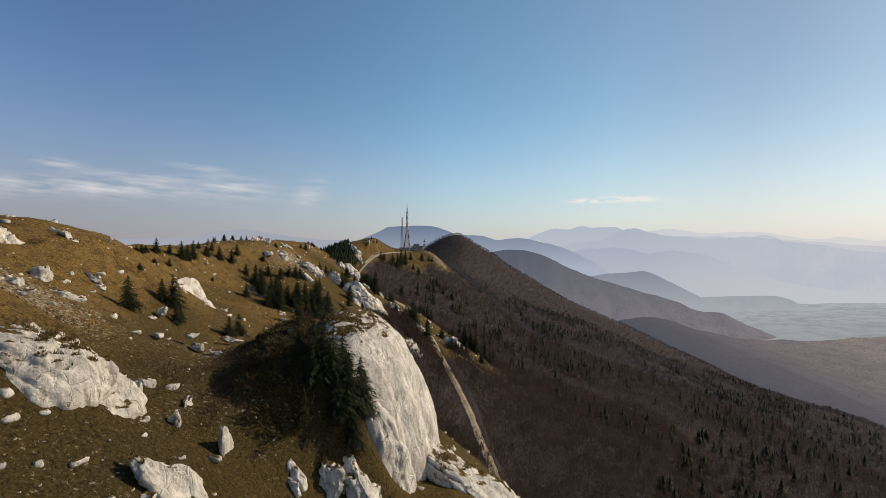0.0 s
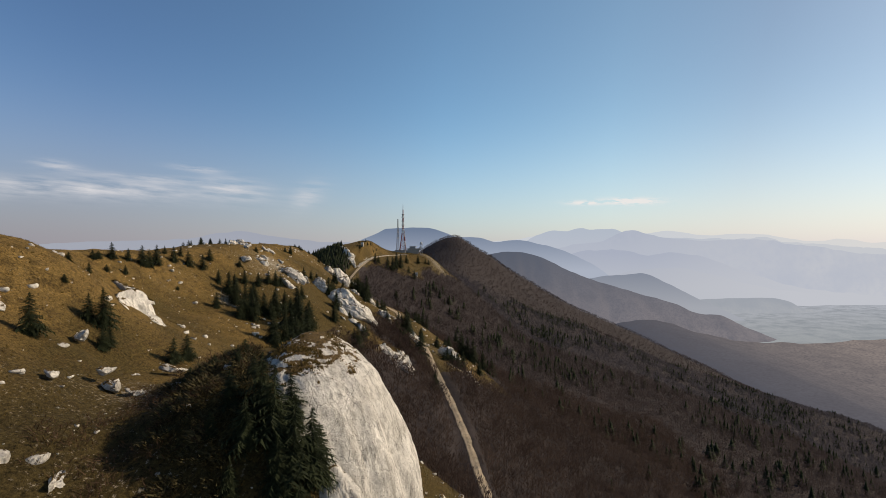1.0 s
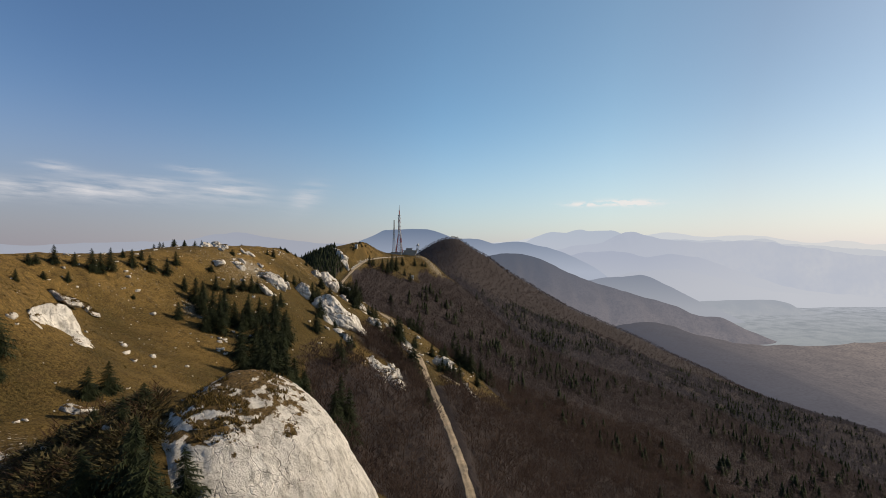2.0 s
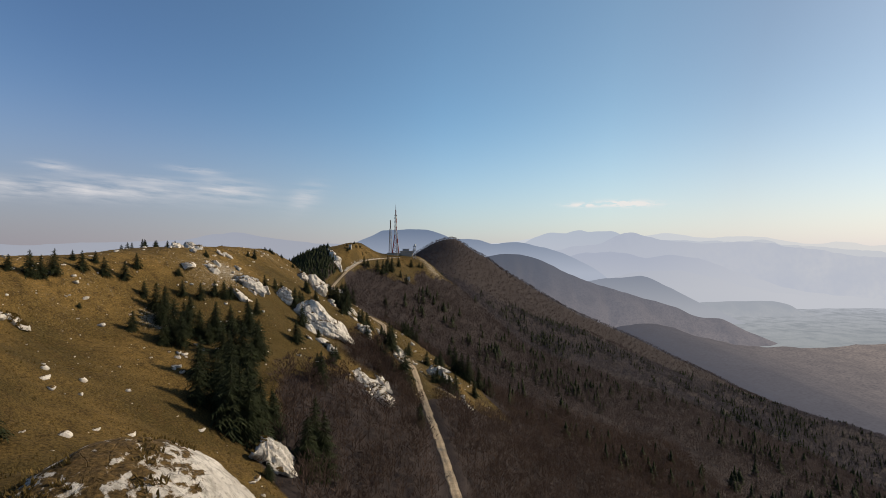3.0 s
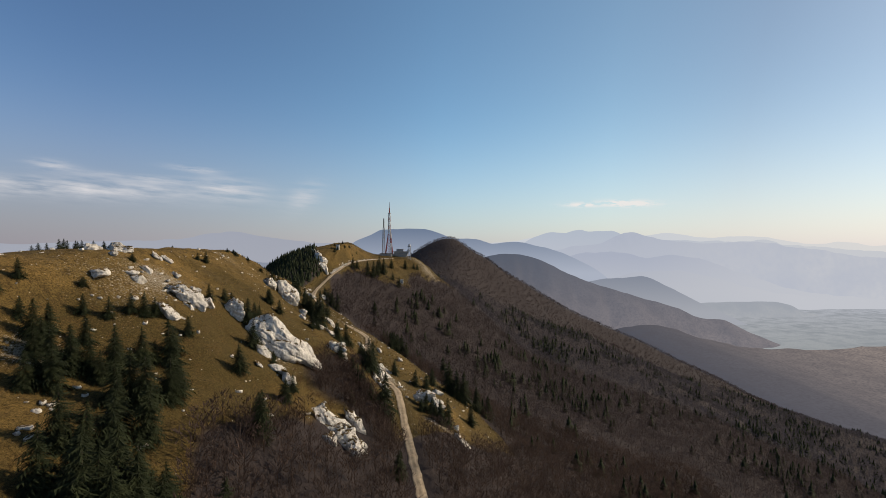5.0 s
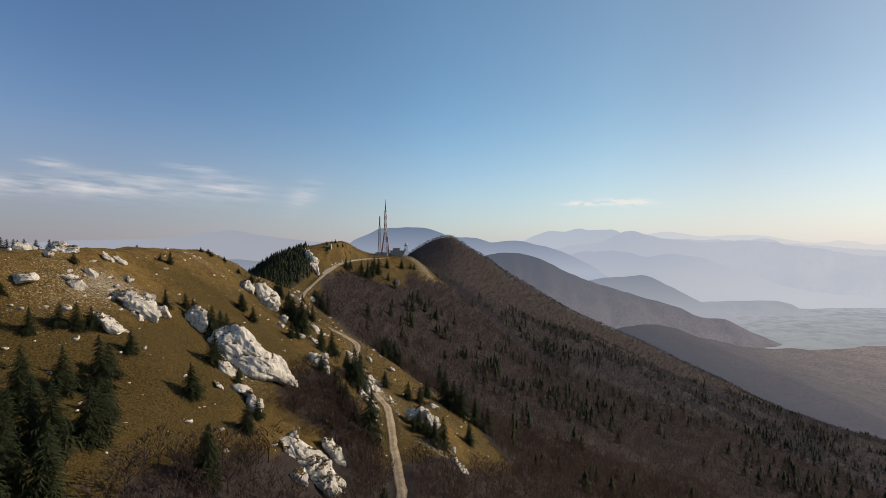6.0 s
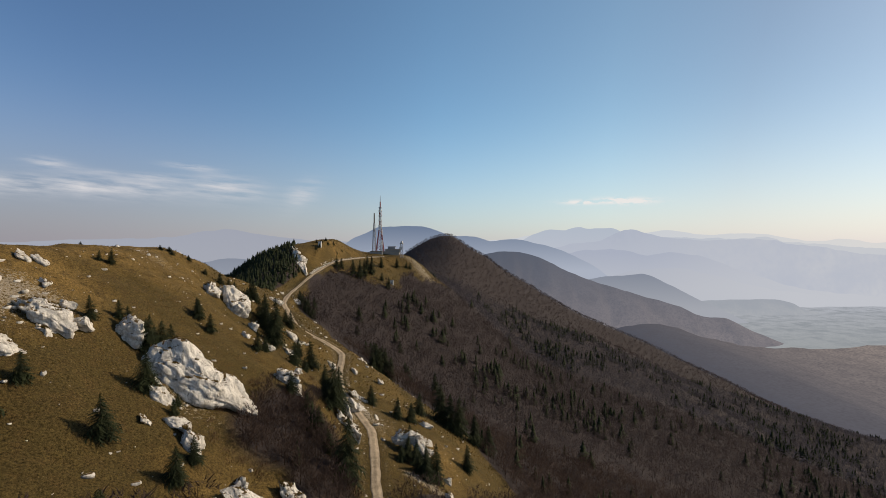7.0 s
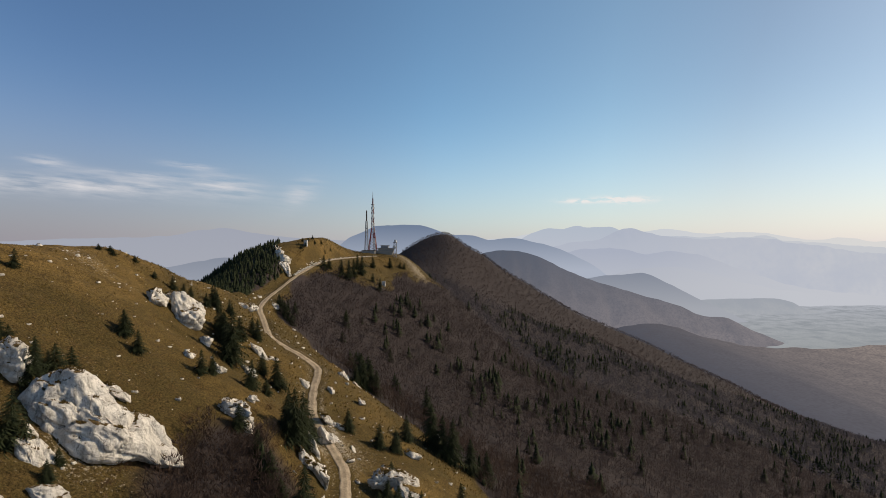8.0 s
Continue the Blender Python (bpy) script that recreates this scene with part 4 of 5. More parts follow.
stand("near", (-62.6, 95.4, 6.7), (-65.9, 112.6, 5.2), (-60.2, 108.4, 4.3), (-52.6, 118.0, 5.2), (-64.1, 114.0, 7.5), (-60.5, 110.6, 3.5), (-51.9, 121.8, 5.5), (-97.1, 155.3, 3), (-101.2, 168.2, 2.1), (-99.7, 174.9, 3), (-73.2, 115.9, 1.7), (-91.8, 191.2, 1.6), (-107.1, 170.5, 2.9), (-107.2, 173.1, 2.4), (-82.0, 128.4, 2.0))
stand("crest", (-106.9, 179.1, 5.4), (-104.5, 183.6, 4.1), (-101.9, 187.1, 7), (-101.0, 189.5, 6.4), (-101.1, 193.9, 7), (-104.9, 206.0, 3), (-99.7, 202.8, 6), (-97.3, 208.6, 5.5), (-93.8, 213.1, 5.8), (-94.8, 220.7, 5), (-101.5, 210.8, 3.8), (-87.1, 232.4, 2.8), (-79.9, 195.5, 5.4))
stand("stand", (-87.3, 212.6, 4.9), (-82.1, 209.7, 8.8), (-81.2, 213.4, 7.6), (-77.8, 205.0, 7.3), (-72.8, 203.4, 10.7), (-67.7, 197.7, 9.6), (-71.2, 197.9, 7.9), (-82.0, 225.7, 5.3), (-67.0, 207.5, 8.8), (-63.9, 206.0, 7.3), (-77.4, 228.5, 6), (-74.9, 233.8, 5.3), (-72.3, 235.7, 7), (-71.3, 239.1, 5.3), (-50.6, 174.0, 10.8), (-55.2, 183.4, 11.1), (-51.7, 185.0, 9.9), (-41.6, 170.5, 17), (-40.2, 172.1, 15.3), (-39.7, 175.6, 17), (-36.9, 176.2, 14), (-37.5, 180.9, 8.8), (-55.2, 202.8, 11.8), (-51.9, 203.2, 13.1), (-50.8, 210.2, 11.2), (-59.2, 225.0, 11.9), (-61.5, 238.5, 5.6))
stand("lower", (-46.8, 238.6, 8), (-34.4, 220.1, 7.9), (-33.7, 245.9, 5.3), (-24.8, 179.2, 16.7), (-21.8, 177.9, 16), (-24.8, 172.5, 13.8), (-29.0, 160.1, 4.1), (-0.8, 242.0, 8.4), (-31.9, 216.2, 11.3), (-33.4, 239.4, 6.8), (-43.6, 258.8, 3), (-63.6, 210.1, 11.6), (-50.8, 212.6, 12), (-47.6, 196.5, 4), (-60.7, 230.0, 7.4), (-89.7, 257.8, 2.9), (-87.9, 296.8, 3), (-85.4, 298.5, 5), (-49.9, 257.2, 8.6))
stand("rocks", (-68.1, 265.3, 5.7), (-66.7, 273.7, 4.9), (-63.3, 271.9, 6.3), (-59.9, 273.7, 5.9), (-55.9, 273.4, 7.8), (-55.3, 277.2, 6.5), (-59.7, 300.4, 6.1), (-54.9, 297.8, 5.6), (-60.9, 302.3, 5.4), (-43.3, 305.7, 6.3), (-41.9, 309.8, 5.2), (-56.6, 269.8, 9.3), (-58.8, 275.7, 4.1), (-42.6, 255.0, 3.4), (-46.9, 333.4, 17), (-53.8, 357.3, 8.9), (-55.1, 346.1, 10.2), (-51.5, 368.0, 8.5), (-36.1, 344.3, 10.6), (-41.0, 344.6, 8), (-69.6, 364.4, 5.2), (-67.9, 370.2, 7.3), (-78.3, 356.6, 4.9), (-75.6, 359.4, 4), (-74.2, 361.9, 4))
stand("road", (-19.4, 307.0, 13.8), (-17.1, 308.2, 11.1), (-20.4, 329.6, 6.7), (-22.1, 308.6, 7.3), (-11.7, 342.9, 7.6), (-0.9, 341.9, 8), (4.5, 344.6, 7.9), (-13.2, 411.2, 14.5), (-19.0, 405.3, 9.9), (7.5, 359.6, 9.6), (14.0, 417.1, 16.3), (17.0, 368.9, 17), (20.9, 366.1, 15.9), (24.8, 366.2, 16.7), (32.1, 369.2, 13.6), (39.2, 372.3, 13.2), (5.4, 318.1, 6.5), (11.7, 296.2, 8.2), (14.9, 299.7, 12.2), (9.6, 297.9, 7), (26.2, 328.4, 9.1), (-9.4, 278.2, 17), (-24.8, 320.1, 8.5), (-18.2, 311.2, 12.6), (-15.7, 408.5, 13.2), (-35.1, 318.9, 8.8), (-34.0, 328.4, 5.4))
stand("mast", (-61.1, 588.7, 15.3), (-56.3, 591.5, 17.0), (-52.9, 600.3, 15.7), (-48.6, 617.3, 17.0), (-54.9, 630.7, 14.6), (-75.7, 585.9, 13.1), (-73.4, 594.7, 9.8), (-30.5, 602.6, 11.1), (-38.0, 614.3, 8.7), (-30.9, 702.2, 10.4), (-44.5, 664.6, 11.5), (-87.4, 602.0, 3.8), (-83.4, 623.5, 3.3), (-81.8, 640.3, 3.4), (-93.0, 579.7, 4.2), (-91.0, 584.4, 3.6), (-91.4, 594.8, 3.4), (-89.7, 603.5, 3.8), (-95.9, 593.6, 3.1), (-85.9, 618.9, 4.0), (-16.4, 715.2, 7.4), (-20.6, 713.1, 6.7))
stand("thick of the stand", (-47.1, 177.7, 12), (-44.2, 174.5, 13), (-45.0, 181.6, 11), (-49.2, 188.0, 12), (-42.8, 185.4, 10), (-52.4, 194.4, 11), (-46.8, 195.6, 12), (-56.7, 199.9, 10), (-64.5, 212.2, 9), (-69.4, 205.0, 9),
      (-73.0, 209.4, 8), (-75.1, 216.7, 7), (-63.2, 219.5, 9), (-37.6, 171.4, 14), (-41.0, 179.9, 12), (-34.7, 179.8, 11), (-70.8, 195.0, 8), (-78.3, 207.4, 8), (-36.7, 183.8, 9))
stand("gully", (-13.2, 76.3, 8.5), (-15, 75, 8), (-17.5, 76, 8.5), (-19.5, 77.5, 7), (-12.6, 78, 7), (-16, 73, 6.5), (-20, 74, 5.5), (-16.5, 79.5, 6), (-23, 77, 4.5), (-22, 81.5, 3.5), (-26, 86, 3.2), (-27, 91, 2.6), (-30, 88, 2.2), (-34, 89, 2), (-13.5, 72.5, 5), (-20.5, 71, 4), (-24, 74, 3))


# ---- woods ----
def joined(name, mat, templates, places, label, category):
    """One object from many turned, scaled copies of small templates; places: x, y, z, height, turn, template."""
    V, Fs, tones, o = [], [], [], 0
    for k, (tv, tf) in enumerate(templates):
        P = places[places[:, 5] == k]
        if not len(P):
            continue
        c, s = np.cos(P[:, 4])[:, None], np.sin(P[:, 4])[:, None]
        wide = P[:, 6:7] if P.shape[1] > 6 else P[:, 3:4]
        X = (tv[None, :, 0] * c - tv[None, :, 1] * s) * wide + P[:, 0:1]
        Y = (tv[None, :, 0] * s + tv[None, :, 1] * c) * wide + P[:, 1:2]
        Z = tv[None, :, 2] * P[:, 3:4] + P[:, 2:3]
        V.append(np.stack([X, Y, Z], -1).reshape(-1, 3))
        Fs.append((tf[None] + (np.arange(len(P)) * len(tv))[:, None, None] + o).reshape(-1, 3))
        tones.append(np.repeat(np.abs(np.modf(P[:, 0] * 12.9898 + P[:, 1] * 78.233)[0]), len(tv)))
        o += len(P) * len(tv)
    V, T = np.concatenate(V), np.concatenate(Fs)
    me = bpy.data.meshes.new(name)
    me.vertices.add(len(V))
    me.vertices.foreach_set("co", V.astype(np.float32).ravel())
    me.loops.add(T.size)
    me.loops.foreach_set("vertex_index", T.astype(np.int32).ravel())
    me.polygons.add(len(T))
    me.polygons.foreach_set("loop_start", np.arange(0, T.size, 3, dtype=np.int32))
    me.materials.append(mat)
    me.update(calc_edges=True)
    tone = me.attributes.new("tone", "FLOAT", "POINT")
    tone.data.foreach_set("value", np.concatenate(tones).astype(np.float32))
    return tagged(new(name, me), label, category, kind="stuff")


def triangles(soup):
    t = []
    for f in soup.f:
        for k in range(1, len(f) - 1):
            t.append((f[0], f[k], f[k + 1]))
    return np.array(soup.v), np.array(t)


def bare_tree(seed, boughs, twigs, thick):
    """A leafless beech of height 1: a pale stem, rising boughs and a rounded crown of many short twigs."""
    rng = random.Random(seed)
    s = Soup()
    s.bar((0, 0, -0.05), (rng.uniform(-0.03, 0.03), rng.uniform(-0.03, 0.03), 0.8), 0.008 + thick * 0.3, 0.003, 3)

    def sliver(a, b, w):
        d = (b - a).cross(Vector((rng.uniform(-1, 1), rng.uniform(-1, 1), rng.uniform(-0.4, 0.4))))
        d = d.normalized() * w
        s.add([a - d, a + d, b], [(0, 1, 2)])
    for k in range(boughs):
        z = rng.uniform(0.2, 0.55)
        a = 2.4 * k + rng.uniform(-0.4, 0.4)
        r = rng.uniform(0.14, 0.26)
        sliver(Vector((0, 0, z)), Vector((math.cos(a) * r, math.sin(a) * r, z + rng.uniform(0.2, 0.4))), 0.008 + thick * 0.2)
    side = rng.uniform(0.85, 1.15)
    for k in range(twigs):
        a, up = rng.uniform(0, 6.28), rng.uniform(-0.75, 1.0)
        r = math.sqrt(max(0.0, 1 - up * up)) * rng.uniform(0.35, 1.0) ** 0.6 * 0.30
        q = Vector((math.cos(a) * r * side, math.sin(a) * r / side, 0.60 + 0.30 * up))
        e = q + Vector((math.cos(a) * rng.uniform(0.0, 0.10) + rng.uniform(-0.07, 0.07), math.sin(a) * rng.uniform(0.0, 0.10) + rng.uniform(-0.07, 0.07), rng.uniform(0.04, 0.17)))
        sliver(q, e, thick)
    return triangles(s)


def far_spruce(seed):
    rng = random.Random(seed)
    s = Soup()
    for k in range(6):
        z0, r = 0.04 + 0.15 * k, 0.17 * (1 - k / 6.3) * rng.uniform(0.85, 1.15)
        n = 7
        ring = []
        for j in range(n):
            q = r * rng.uniform(0.6, 1.2)
            ring.append((q * math.cos(6.2832 * j / n + k), q * math.sin(6.2832 * j / n + k), z0 + rng.uniform(-0.03, 0.02)))
        s.add(ring + [(0, 0, z0 + 0.25)], [(j, (j + 1) % n, n) for j in range(n)])
    return triangles(s)


def sown(x0, x1, y0, y1, step, seed, keep):
    """Jittered places on the land where keep(x, y) is true."""
    rng = np.random.RandomState(seed)
    X, Y = np.meshgrid(np.arange(x0, x1, step), np.arange(y0, y1, step))
    X = X.ravel() + rng.uniform(-0.5, 0.5, X.size) * step
    Y = Y.ravel() + rng.uniform(-0.5, 0.5, Y.size) * step
    k = keep(X, Y)
    return X[k], Y[k], rng


def wood(name, mat, templates, x, y, rng, h0, h1, label, category, slim=1.0):
    h = rng.uniform(h0, h1, len(x))
    places = np.stack([x, y, height(x, y) - 0.2, h, rng.uniform(0, 6.28, len(x)), rng.randint(0, len(templates), len(x)), h * slim * rng.uniform(0.85, 1.2, len(x))], 1)
    return joined(name, mat, templates, places, label, category)


def clear_of_road(x, y, d=4.5):
    return to_road(x, y)[0] > d


def off_rocks(x, y):
    free = np.ones(len(x), bool)
    for rx, ry, wide, deep in ROCK_SPOTS:
        free &= np.hypot((x - rx) / wide, (y - ry + 0.35 * deep) / (1.3 * deep)) > 1
    return free


def near_wood(x, y):
    blur = 45 * np.modf(np.abs(x * 12.9898 + y * 78.233))[0]
    return (y + blur < 460) & (x + blur < 60 + y * 0.45) & (x + blur < 220)



mid_wood = lambda x, y: ~near_wood(x, y) & (np.hypot(x, y - 180) < 560)
x, y, rng = sown(-60, 190, 60, 430, 3.4, 1, lambda x, y: (wooded(x, y) > 0.5) & clear_of_road(x, y) & near_wood(x, y) & off_rocks(x, y))
wood("beech_wood", TWIGS, [bare_tree(k, 8, 62, 0.0125) for k in range(8)], x, y, rng, 4.5, 9.5, "bare brown beech wood on the steep slope", "wood", 1.15)
# beyond the near wood the twig colours carry painted haze
x, y, rng = sown(-100, 520, 100, 760, 4.7, 2, lambda x, y: (wooded(x, y) > 0.6) & clear_of_road(x, y, 6) & mid_wood(x, y) & (x < 60 + y * 1.02))
wood("beech_wood", THIN_HAZE_TWIGS, [bare_tree(20 + k, 3, 32, 0.024) for k in range(8)], x, y, rng, 4.5, 9, "bare brown beech wood on the far slope", "wood", 1.35)
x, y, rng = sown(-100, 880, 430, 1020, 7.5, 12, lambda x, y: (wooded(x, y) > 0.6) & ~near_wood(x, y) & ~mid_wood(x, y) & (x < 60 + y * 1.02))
wood("beech_wood", THICK_HAZE_TWIGS, [bare_tree(60 + k, 1, 22, 0.042) for k in range(8)], x, y, rng, 6, 10, "bare beech wood greyed by haze below the dark peak", "wood", 1.5)
x, y, rng = sown(-60, 1300, 1020, 1500, 9.5, 3, lambda x, y: (x < 60 + y) & (height(x, y) > -470))
wood("beech_wood", THIN_HAZE_TWIGS, [bare_tree(40 + k, 0, 16, 0.06) for k in range(6)], x, y, rng, 5, 7.5, "bare beech wood tinted by haze on the distant peak", "wood", 1.5)
x, y, rng = sown(-40, 900, 180, 1040, 6, 4, lambda x, y: (wooded(x, y) > 0.7) & clear_of_road(x, y, 8) & (0.55 * fractal(x / 60, y / 60, 0, 3, 77) + 0.85 * grain(x / 6.1, y / 6.1, 0, 5) + np.clip((x - 110) / 250, -0.25, 0.05) > 0.50) & (x < 60 + y))
wood("spruce_wood", NEEDLES, [far_spruce(k) for k in range(6)], x, y, rng, 5, 12.5, "dark scattered spruces among bare beeches", "wood", 1.8)
x, y, rng = sown(-330, -94, 440, 700, 3.5, 5, lambda x, y: (x < np.interp(y, [440, 470, 500, 530, 544, 561, 581, 620, 700], [-97, -95.5, -95, -95, -97, -105, -114, -123, -131]) + 1.5 * grain(x / 6, y / 6, 0, 2)) & clear_of_road(x, y, 3.2))
wood("spruce_wood", NEEDLES, [far_spruce(10 + k) for k in range(6)], x, y, rng, 3.0, 6.5, "dense dark spruce wood on the shaded flank", "wood", 2.1)
stand("saddle", (-74, 470, 9), (-77, 474, 8), (-71, 466, 9), (-67.5, 462, 8), (-67, 471, 9), (-72, 475, 8), (-64, 458, 7), (-69, 479, 8), (-79, 480, 7), (-70, 372.5, 8), (-72, 375, 7), (-66.5, 378, 6), (-54.9, 371.6, 6.5),
      (-54.1, 344.5, 11), (-57.0, 348.8, 9), (-50.6, 340.9, 10), (-59.8, 352.3, 8), (-44.4, 516, 9), (-46, 528, 8), (-43, 512, 8), (-41, 485, 7), (-12, 500, 9))
stand("below the track", (-21, 437, 12), (-24, 446, 11), (-18, 414, 13), (-20, 425, 12), (-26.5, 451, 9), (-17, 432, 13), (-14, 420, 11), (-22, 431, 10), (-28, 440, 9), (-10, 410, 12), (-5, 455, 10), (-2, 440, 11))
x, y, rng = sown(-42, -4, 250, 312, 2.9, 15, lambda x, y: (wooded(x, y) > 0.4) & clear_of_road(x, y, 4) & off_rocks(x, y))
wood("beech_thicket", TWIGS, [bare_tree(80 + k, 12, 110, 0.010) for k in range(6)], x, y, rng, 3.0, 6.5, "dense leafless brown beech thicket between rocks", "thicket", 1.2)
stand("in the thicket", (5.5, 305, 7), (8.5, 306.5, 6), (8, 302.5, 6.5), (11.5, 305, 7), (3.8, 302, 5), (-23.2, 291.4, 7), (-19.1, 287.0, 8), (-29.2, 295.1, 6), (-15.3, 283.5, 7))
stand("by the stand", (-54.0, 219.5, 8), (-61.8, 223.1, 6))
stand("behind the crest", (-131, 268, 5), (-129, 272, 5.5), (-127, 266, 5), (-125, 274, 6), (-123, 270, 5.5), (-121, 276, 5), (-119, 272, 5), (-117, 278, 4.5), (-128, 280, 6), (-124, 282, 5.5), (-115, 281, 4),
      (-112, 322, 2), (-97, 345, 2.2), (-95, 348, 2.4), (-93.4, 346.7, 2.2), (-90.0, 353.6, 2.4), (-83.1, 353.9, 2.6))


# ---- shrubs, tufts and stones ----
def shrub_template(seed):
    rng = random.Random(seed)
    s = Soup()
    for _ in range(70):
        a, r = rng.uniform(0, 6.28), rng.uniform(0.0, 0.55)
        q = Vector((math.cos(a) * r, math.sin(a) * r, rng.uniform(0, 0.75 - r)))
        b = rng.uniform(0, 6.28)
        e = q + Vector((math.cos(b) * 0.16 + math.cos(a) * 0.12, math.sin(b) * 0.16 + math.sin(a) * 0.12, rng.uniform(0.1, 0.34)))
        d = Vector((rng.uniform(-1, 1), rng.uniform(-1, 1), 0)).normalized() * 0.016
        s.add([q - d, q + d, e], [(0, 1, 2)])
    return triangles(s)


def tuft_template(seed):
    rng = random.Random(seed)
    s = Soup()
    for _ in range(5):
        a, r = rng.uniform(0, 6.28), rng.uniform(0.3, 1.0)
        d = Vector((-math.sin(a), math.cos(a), 0)) * 0.22
        q = Vector((math.cos(a) * 0.2, math.sin(a) * 0.2, -0.1))
        s.add([q - d, q + d, Vector((math.cos(a) * r, math.sin(a) * r, rng.uniform(0.6, 1.1)))], [(0, 1, 2)])
    return triangles(s)


def stone_template(seed):
    rng = np.random.RandomState(seed)
    v, f = SPHERES[2]
    v = v / (np.abs(v) ** 3).sum(1)[:, None] ** (1 / 3)
    for _ in range(6):
        n = rng.normal(size=3)
        n /= np.linalg.norm(n)
        v = v - np.maximum(0, v @ n - rng.uniform(0.5, 0.9))[:, None] * n
    return v * (1.0, rng.uniform(0.6, 0.9), rng.uniform(0.45, 0.8)), np.array(f)


grassy = lambda x, y: (wooded(x, y) < 0.4) & (to_road(x, y)[0] > 2.8)
x, y, rng = sown(-118, 40, 30, 350, 0.72, 11, lambda x, y: grassy(x, y) & (grain(x / 3, y / 3, 0, 8) + 0.5 * grain(x / 17, y / 17, 0, 9) > -0.25))
wood("grass_tufts", TUFTS, [tuft_template(k) for k in range(6)], x, y, rng, 0.16, 0.45, "dry yellow and olive grass tufts", "grass", 1.2)
x, y, rng = sown(-125, 60, 350, 790, 1.9, 14, lambda x, y: grassy(x, y) & (x > np.interp(y, [350, 460, 475, 545, 590, 790], [-120, -118, -103, -100, -101, -100])))
wood("grass_tufts", TUFTS, [tuft_template(20 + k) for k in range(6)], x, y, rng, 0.35, 0.9, "dry grass tufts on the far hill", "grass", 1.3)
x, y, rng = sown(-60, 30, 44, 345, 2.6, 12, lambda x, y: (to_road(x, y)[0] > 4) & (((wooded(x, y) > 0.1) & (wooded(x, y) < 0.9)) |
                 (1.2 * np.exp(-((x + 32) / 11) ** 2 - ((y - 90) / 9) ** 2) + np.exp(-((x + 33) / 10) ** 2 - ((y - 72) / 12) ** 2) + 0.9 * np.exp(-((x + 34) / 9) ** 2 - ((y - 222) / 14) ** 2) + 0.3 * grain(x / 6, y / 6, 0, 4) > 0.55)))
wood("bare_shrubs", SHRUB, [shrub_template(k) for k in range(6)], x, y, rng, 1.2, 2.8, "leafless reddish-brown shrubs", "shrub", 1.3)
def evergreen_template(seed):
    rng = random.Random(seed)
    s = Soup()
    for _ in range(150):
        a, r = rng.uniform(0, 6.28), 0.6 * rng.uniform(0, 1) ** 0.6
        q = Vector((math.cos(a) * r, math.sin(a) * r, rng.uniform(-0.1, 0.75) * (1 - r)))
        e = q + Vector((math.cos(a) * 0.16 + rng.uniform(-0.1, 0.1), math.sin(a) * 0.16 + rng.uniform(-0.1, 0.1), rng.uniform(0.08, 0.26)))
        d = Vector((rng.uniform(-1, 1), rng.uniform(-1, 1), rng.uniform(-0.5, 0.5))).normalized() * 0.045
        s.add([q - d, q + d, e], [(0, 1, 2)])
    return triangles(s)


x, y, rng = sown(-48, -6, 54, 98, 1.5, 16, lambda x, y: off_rocks(x, y) & (1.25 * np.exp(-((x + 22) / 9.5) ** 2 - ((y - 73.5) / 8) ** 2) + 0.8 * np.exp(-((x + 31) / 9) ** 2 - ((y - 90) / 6) ** 2) + 0.35 * grain(x / 4, y / 4, 0, 6) > 0.5))
wood("evergreen_shrubs", OLIVE, [evergreen_template(k) for k in range(5)], x, y, rng, 0.9, 2.4, "low olive-green and brown shrubs in the gully", "shrub", 1.4)
x, y, rng = sown(-118, 40, 36, 480, 1.1, 13, lambda x, y: grassy(x, y) & (np.random.RandomState(3).uniform(0, 1, len(x)) < 0.030 + 0.24 * stony(x, y) ** 2 + 0.16 * np.exp(-((x + 38) / 14) ** 2 - ((y - 45) / 9) ** 2) + 0.10 * np.exp(-((x + 64) / 14) ** 2 - ((y - 76) / 9) ** 2)))
h = 0.13 + 0.8 * rng.uniform(0, 1, len(x)) ** 4
places = np.stack([x, y, height(x, y) + 0.1 * h, h, rng.uniform(0, 6.28, len(x)), rng.randint(0, 6, len(x)), h * rng.uniform(1.0, 1.7, len(x))], 1)
joined("loose_stones", LIMESTONE, [stone_template(k) for k in range(6)], places, "loose pale limestone stones in the turf", "stones")


